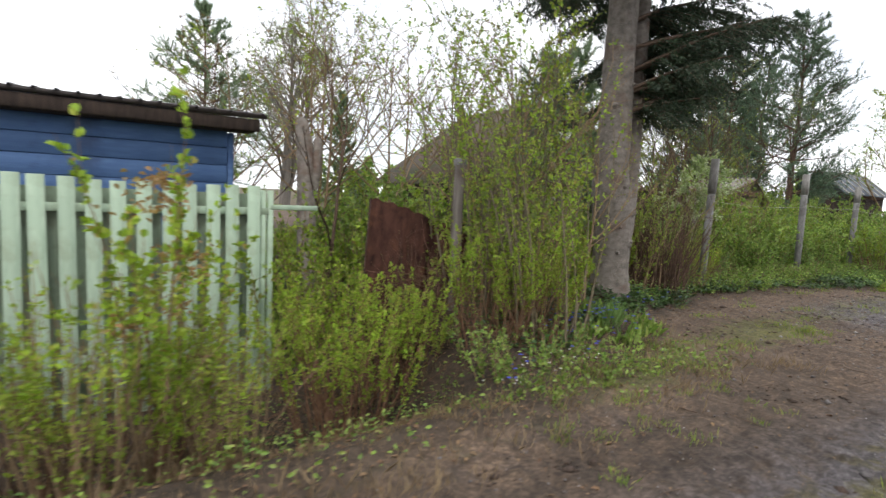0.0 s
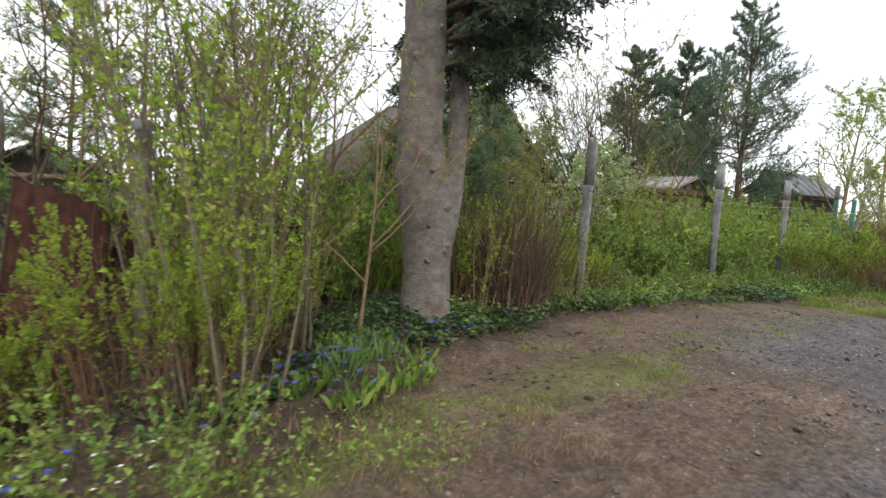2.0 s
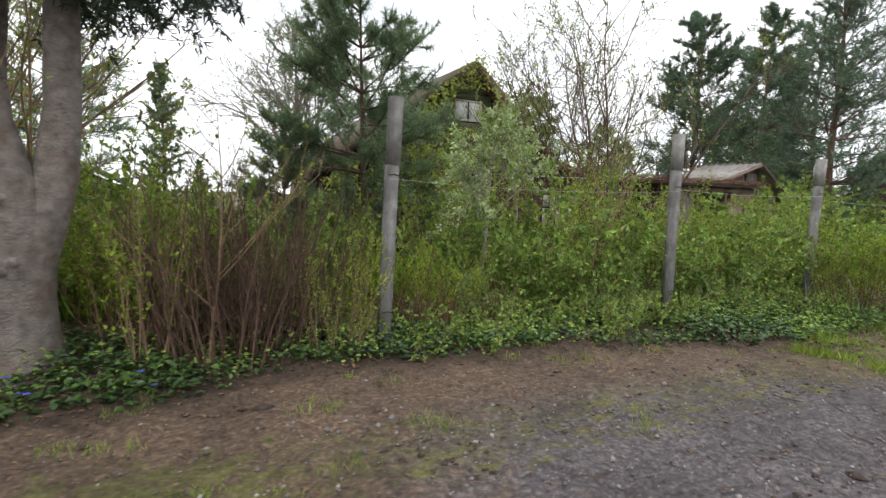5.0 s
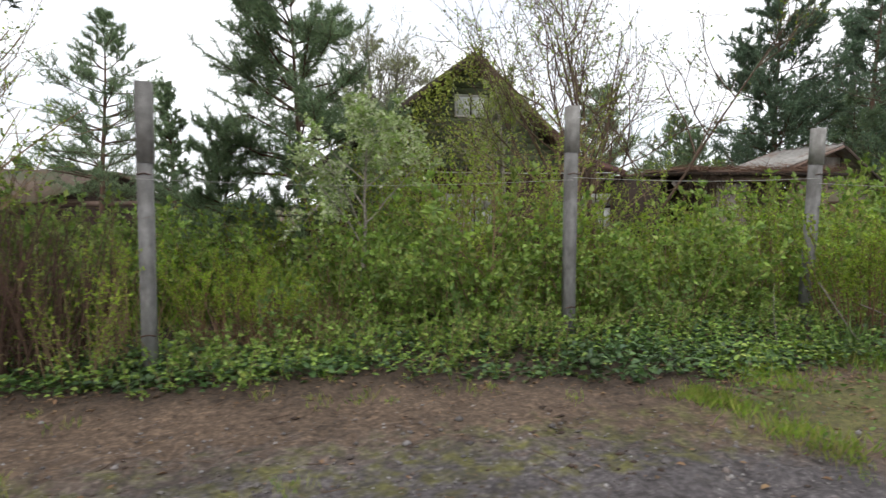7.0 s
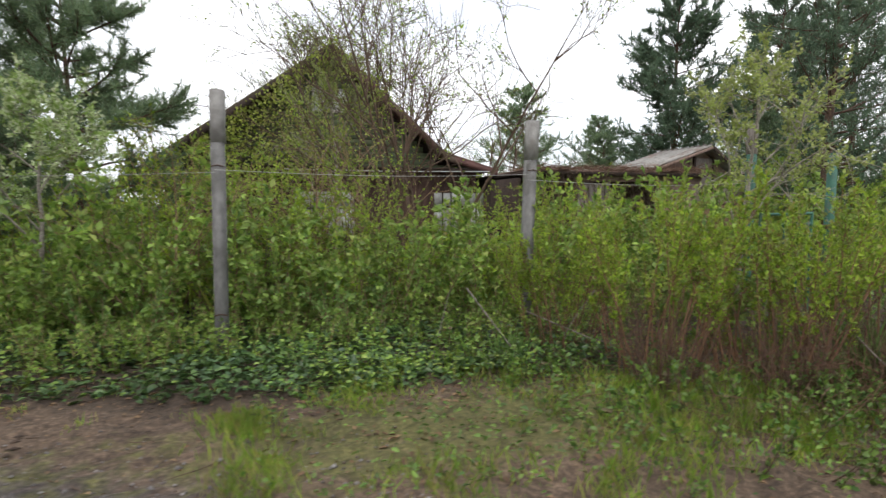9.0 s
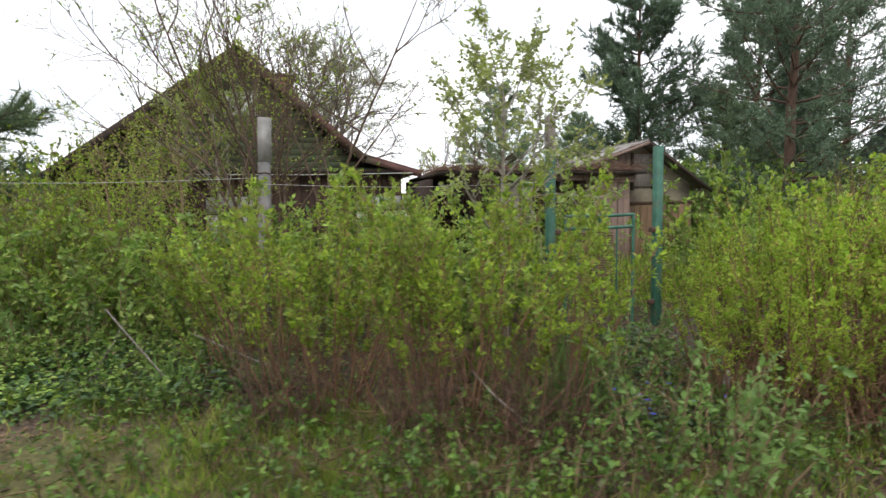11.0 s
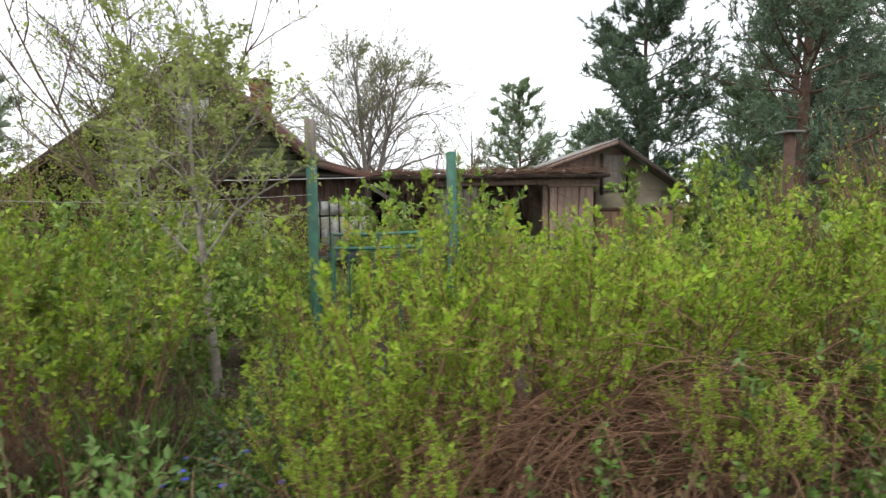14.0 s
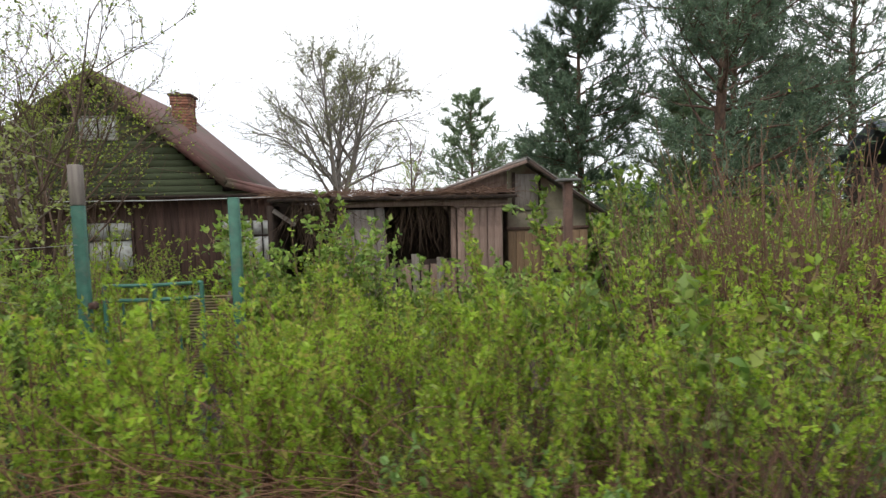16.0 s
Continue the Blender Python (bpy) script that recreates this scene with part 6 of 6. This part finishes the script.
# dead leaves
x, y = scatter(rng, 22000, -12.5, 10.5, -3.6, 1.5, lambda x, y, u: (u < 0.75 * sstep(-0.35, 0.1, y - edge_y(x)) + 0.04 + 0.45 * (x > 0.4)))
n_ = len(x)
p = np.stack([x, y, height(x, y) + rng.uniform(0.004, 0.02, n_)], 1)
L = rng.uniform(0.015, 0.05, n_)
lone("leaf_litter", Geo().leaves(p, np.stack([rng.normal(0, 1, n_), rng.normal(0, 1, n_), rng.normal(0, 0.15, n_)], 1), L, L * 0.6, rng, up=0.9), M_LITTER, "brown dead leaves and twigs on the soil", "leaf litter", "stuff")

x, y = scatter(rng, 9000, 5.6, 10.0, -3.5, -1.9, lambda x, y, u: u < 0.85)
n_ = len(x)
p = np.stack([x, y, height(x, y) + rng.uniform(0.004, 0.05, n_)], 1)
L = rng.uniform(0.02, 0.06, n_)
lone("bank_litter", Geo().leaves(p, np.stack([rng.normal(0, 1, n_), rng.normal(0, 1, n_), rng.normal(0.1, 0.3, n_)], 1), L, L * 0.5, rng, up=0.7), M_LITTER, "thick brown dead leaves on the bank", "leaf litter", "stuff")

# gravel
x, y = scatter(rng, 24000, -11.0, 1.2, -5.2, -0.6, lambda x, y, u: (y < edge_y(x) - 0.1) & (u < 0.15 + 0.85 * sstep(-6.8, -3.5, x) * sstep(0.2, 1.3, edge_y(x) - y)))
n_ = len(x)
r = rng.gamma(1.5, 0.0032, n_) + 0.0025
oct_ = np.array([(1, 0, 0), (0, 1, 0), (-1, 0, 0), (0, -1, 0), (0.1, 0.1, 0.75), (0, 0, -0.6)])
jit = rng.uniform(0.65, 1.3, (n_, 6, 1))
v = np.stack([x, y, height(x, y) + r * 0.15], 1)[:, None] + oct_[None] * r[:, None, None] * jit
f = np.array([(0, 1, 4), (1, 2, 4), (2, 3, 4), (3, 0, 4), (1, 0, 5), (2, 1, 5), (3, 2, 5), (0, 3, 5)])
g = Geo()
g.add(v.reshape(-1, 3), (np.arange(n_)[:, None, None] * 6 + f[None]).reshape(-1, 3))
lone("gravel", g, M_STONE, "loose grey and white gravel stones on the track", "gravel", "stuff")

# clods of dark mud along the ruts
M_MUD = surface("dark_mud_clod", (0.03, 0.02, 0.015), (0.085, 0.056, 0.04), 30, rough=0.95)
x, y = scatter(rng, 9000, -10.5, 0.5, -4.6, -0.7, lambda x, y, u: (y < edge_y(x) - 0.1) & (u < 0.75 * np.clip(wav(x, y, 2.4, 0.9) + wav(x, y, 6.1, 2.2) * 0.5 - 0.35, 0, 1)))
n_ = len(x)
r = rng.gamma(2.0, 0.0045, n_) + 0.004
v = np.stack([x, y, height(x, y) + r * 0.1], 1)[:, None] + oct_[None] * r[:, None, None] * rng.uniform(0.6, 1.5, (n_, 6, 1)) * np.array((1.3, 1.0, 0.6))
g = Geo()
g.add(v.reshape(-1, 3), (np.arange(n_)[:, None, None] * 6 + f[None]).reshape(-1, 3))
lone("mud_clods", g, M_MUD, "dark crumbled mud clods along the wheel ruts", "soil", "stuff")

# crumbs of soil, bark and twig on the track
x, y = scatter(rng, 9000, -11.5, 1.5, -4.9, -0.4, lambda x, y, u: (y < edge_y(x) + 0.1) & (u < 0.25 + 0.75 * sstep(1.5, 0.1, edge_y(x) - y)))
n_ = len(x)
p = np.stack([x, y, height(x, y) + 0.003], 1)
L = rng.gamma(2.0, 0.006, n_) + 0.006
lone("track_crumbs", Geo().leaves(p, np.stack([rng.normal(0, 1, n_), rng.normal(0, 1, n_), rng.normal(0.05, 0.2, n_)], 1), L, L * 0.5, rng, up=0.8, rounded=False), M_LITTER, "crumbs of bark and dead leaf on the track", "leaf litter", "stuff")
g = Geo()
for i in range(130):
    x0, y0 = rng.uniform(-11, 1.5), rng.uniform(-3.6, -0.5)
    a = rng.uniform(0, 6.28)
    g.tube(bend(rng, (x0, y0, hz(x0, y0) + 0.006), (math.cos(a), math.sin(a), 0.0), rng.uniform(0.05, 0.3), 4, 0.0, 0.12) * np.array((1, 1, 0)) + np.array((0, 0, hz(x0, y0) + 0.008)), np.linspace(0.0035, 0.0015, 4), 4, False)
lone("fallen_twigs", g, M_TWIG_DARK, "small dark fallen twigs on the track", "twigs", "stuff")

# flowers
x, y = scatter(rng, 150, -8.2, -4.2, -1.6, -0.5, lambda x, y, u: (y > edge_y(x)) & (u < 0.7 * sstep(-4.2, -6.5, x) + 0.08))
x, y = np.concatenate([x, rng.uniform(4.9, 5.6, 14), rng.uniform(-8.0, -6.75, 26), rng.uniform(-9.6, -8.2, 10)]), np.concatenate([y, rng.uniform(-2.2, -1.5, 14), rng.uniform(-1.5, -0.85, 26), rng.uniform(-2.0, -1.6, 10)])
g = Geo()
k = np.repeat(np.arange(len(x)), 5)
ang = np.tile(np.arange(5) * 2 * math.pi / 5, len(x)) + rng.uniform(0, 6, len(x))[k]
hh = rng.uniform(0.09, 0.17, len(x))
p = np.stack([x[k], y[k], height(x, y)[k] + hh[k]], 1)
g.leaves(p, np.stack([np.cos(ang), np.sin(ang), np.full(len(ang), 0.25)], 1), 0.023, 0.017, rng, up=0.9)
lone("periwinkle_flowers", g, M_FLOWER, "small blue periwinkle flowers in the ivy", "flowers", "stuff")
x, y = rng.uniform(-9.6, -8.5, 26), rng.uniform(-2.05, -1.65, 26)
k = np.repeat(np.arange(26), 5)
ang = np.tile(np.arange(5) * 2 * math.pi / 5, 26)
p = np.stack([x[k], y[k], height(x, y)[k] + rng.uniform(0.05, 0.2, 26)[k]], 1)
lone("white_flowers", Geo().leaves(p, np.stack([np.cos(ang), np.sin(ang), np.full(len(ang), 0.3)], 1), 0.012, 0.009, rng, up=0.9), M_WHITE_FLOWER, "tiny white wild flowers low in the shrubs", "flowers", "stuff")


# dry brush
def brush(name, cx, cy, sx, sy, hgt, n, length, material, label, flat=0.25, lead=None):
    g = Geo()
    for i in range(n):
        x, y = cx + rng.normal(0, sx), cy + rng.normal(0, sy)
        z = hz(x, y) + abs(rng.normal(0, hgt * 0.5))
        a = rng.uniform(0, 2 * math.pi) if lead is None else lead + rng.normal(0, 0.5)
        g.tube(bend(rng, (x, y, z), (math.cos(a), math.sin(a), rng.normal(0.1, flat)), length * rng.uniform(0.5, 1.2), 5, -0.02, 0.16), np.linspace(0.0027, 0.0010, 5), 3, False)
    return lone(name, g, material, label, "brushwood", "stuff")


brush("brush_heap", 7.3, -2.6, 0.55, 0.16, 0.36, 1300, 0.42, M_TWIG_RUST, "heap of dry reddish-brown twigs", 0.3, 3.3)
brush("bank_brush", 8.9, -2.95, 0.6, 0.2, 0.35, 600, 0.45, M_TWIG_DRY, "dry brown stalks and fallen stems on the bank", 0.5)
brush("dry_stalks", 4.1, -2.3, 0.7, 0.4, 0.3, 420, 0.5, M_TWIG_DRY, "tangle of dry brown stalks under the shrubs", 0.8)
g = Geo()
for i in range(900):
    x, y = rng.uniform(6.55, 8.3), -2.42 + rng.normal(0, 0.09)
    z = hz(x, y) + rng.uniform(0.14, 0.44)
    g.tube(bend(rng, (x, y, z), (rng.choice((-0.45, 1.0)) + rng.normal(0, 0.25), -0.35 + rng.normal(0, 0.22), rng.normal(0.28, 0.15)), rng.uniform(0.5, 1.15), 7, -0.16, 0.05), np.linspace(0.0032, 0.0012, 7), 3, False)
lone("draped_stems", g, M_TWIG_RUST, "dead reddish-brown stems drooping over the bank", "brushwood", "stuff")
g = Geo()
for i in range(760):
    x, y = rng.uniform(6.0, 9.8), 3.9 + 1.2 * rng.uniform(0, 1) ** 2
    a = rng.uniform(0, 2 * math.pi)
    g.tube(bend(rng, (x, y, 1.96 + abs(rng.normal(0, 0.035))), (math.cos(a), math.sin(a) * 0.6, rng.normal(0.02, 0.1)), rng.uniform(0.2, 0.5), 4, -0.03, 0.15), np.linspace(0.006, 0.002, 4), 3, False)
lone("roof_litter", g, M_TWIG_RED, "reddish dry twigs and needles lying on the porch roof", "brushwood", "stuff", m=PORCH_AT)
g = Geo()
for i in range(230):
    x = rng.uniform(6.35, 7.15) if i % 2 else rng.uniform(7.85, 8.9)
    y = 4.12 + rng.normal(0, 0.08) + (0.25 if i % 2 == 0 else 0)
    g.tube(bend(rng, (x, y, 1.92), (rng.normal(0, 0.35), rng.normal(0, 0.2), -1), rng.uniform(0.4, 1.4), 6, -0.02, 0.2), np.linspace(0.005, 0.002, 6), 3, False)
lone("hanging_vines", g, M_TWIG_DARK, "bare hanging vine stems over the porch opening", "vine", "stuff", m=PORCH_AT)
brush("left_brush", -9.0, 0.05, 0.45, 0.25, 0.55, 420, 0.7, M_TWIG_RED, "dry twigs below the left shrubs", 0.5)

# long dead sticks below the third post
for pts, r0 in ((((1.83, -0.85, 0.62), (2.16, -0.91, 0.17), (2.30, -0.95, 0.02)), 0.010), (((2.35, -0.8, 0.40), (2.8, -0.95, 0.20), (3.3, -1.1, 0.03)), 0.009), (((2.5, -0.9, 0.02), (2.85, -0.7, 0.3), (3.1, -0.6, 0.5)), 0.007), (((1.6, -0.7, 0.03), (1.75, -0.5, 0.32), (1.85, -0.4, 0.55)), 0.006), (((4.35, -2.35, 0.02), (4.05, -2.25, 0.30), (3.95, -2.2, 0.42)), 0.007), (((5.15, -2.5, -0.08), (5.35, -2.6, 0.02), (5.55, -2.72, 0.09)), 0.007)):
    lone("dead_stick", Geo().tube(pts, [r0 * 0.6, r0 * 0.55, r0 * 0.3], 6), M_GREY_WOOD, "long pale dead stick lying in the weeds", "stick", group="dead sticks")
zs = hz(5.62, -1.75)
lone("wooden_stake", Geo().box(-0.022, 0.022, -0.015, 0.015, 0, 0.42, pose(5.72, -1.9, zs - 0.06, 18, -22, 20), cham=0.005), M_GREY_WOOD, "short grey wooden stake leaning by the gate", "stake")

# vine on the house gable
g, gs = Geo(), Geo()
vx = rng.uniform(-2.2, 3.2, 10500)
top = np.where(vx < 1.72, 4.85 - (1.72 - vx) * 0.84, 4.85 - (vx - 1.72) * 0.92)
vz = top - rng.exponential(1.25, 10500) + 0.12
k = (vz > 1.2) & ~((vx > 1.05) & (vx < 2.2) & (vz > 3.15) & (vz < 4.1)) & (rng.uniform(0, 1, 10500) < sstep(3.2, 1.4, vx) * (0.4 + np.clip(wav(vx, vz, 2.2, 0.6), 0, 1)))
vx, vz = vx[k], vz[k]
p = np.stack([vx, 7.85 + rng.normal(0, 0.10, len(vx)), vz], 1)
g.leaves(p, np.stack([rng.normal(0, 1, len(vx)), rng.normal(-0.6, 0.5, len(vx)), rng.normal(-0.1, 0.8, len(vx))], 1), rng.uniform(0.05, 0.11, len(vx)), 0.07, rng, up=0.3, rounded=False)
for i in range(26):
    x0 = rng.uniform(-1.6, 2.2)
    gs.tube(bend(rng, (x0, 7.9, -0.5), (rng.normal(0, 0.15), 0, 1), rng.uniform(2.6, 4.6), 9, 0.02, 0.10) * np.array((1, 0, 1)) + np.array((0, 7.88, 0)), np.linspace(0.012, 0.004, 9), 4, False)
vine = thing("climbing_vine", "climbing vine with small leaves over the green gable", "vine")
tagged(part("foliage", g, M_LEAF_VINE, vine), kind="stuff")
tagged(part("vine_stem", gs, M_TWIG_DARK, vine), kind="stuff")

# far woods round the plot
g, tr = Geo(), Geo()
for i in range(150):
    a = rng.uniform(0, 2 * math.pi)
    d = rng.uniform(60, 110)
    x, y = d * math.sin(a), d * math.cos(a)
    if abs(math.atan2(x, y)) < 0.25:
        continue
    hgt = rng.uniform(4, 8) * d / 80
    tr.tube([(x, y, -1), (x, y, hgt * 0.6), (x, y, hgt)], [0.2, 0.12, 0.03], 5)
    n2 = 260
    q = rng.uniform(0.15, 1, n2)
    rr = (1 - q) ** 0.7 * hgt * 0.28 + 0.2
    ang = rng.uniform(0, 6.28, n2)
    p = np.stack([x + rr * np.cos(ang) * rng.uniform(0.3, 1, n2), y + rr * np.sin(ang) * rng.uniform(0.3, 1, n2), q * hgt], 1)
    g.leaves(p, rng.normal(0, 1, (n2, 3)), rng.uniform(0.5, 1.1, n2), 0.5, rng, rounded=False)
w = thing("far_woods", "distant mixed wood at the edge of the plots", "woods", kind="stuff")
part("trunks", tr, M_BARK_PINE, w)
part("foliage", g, M_LEAF_GREEN, w)
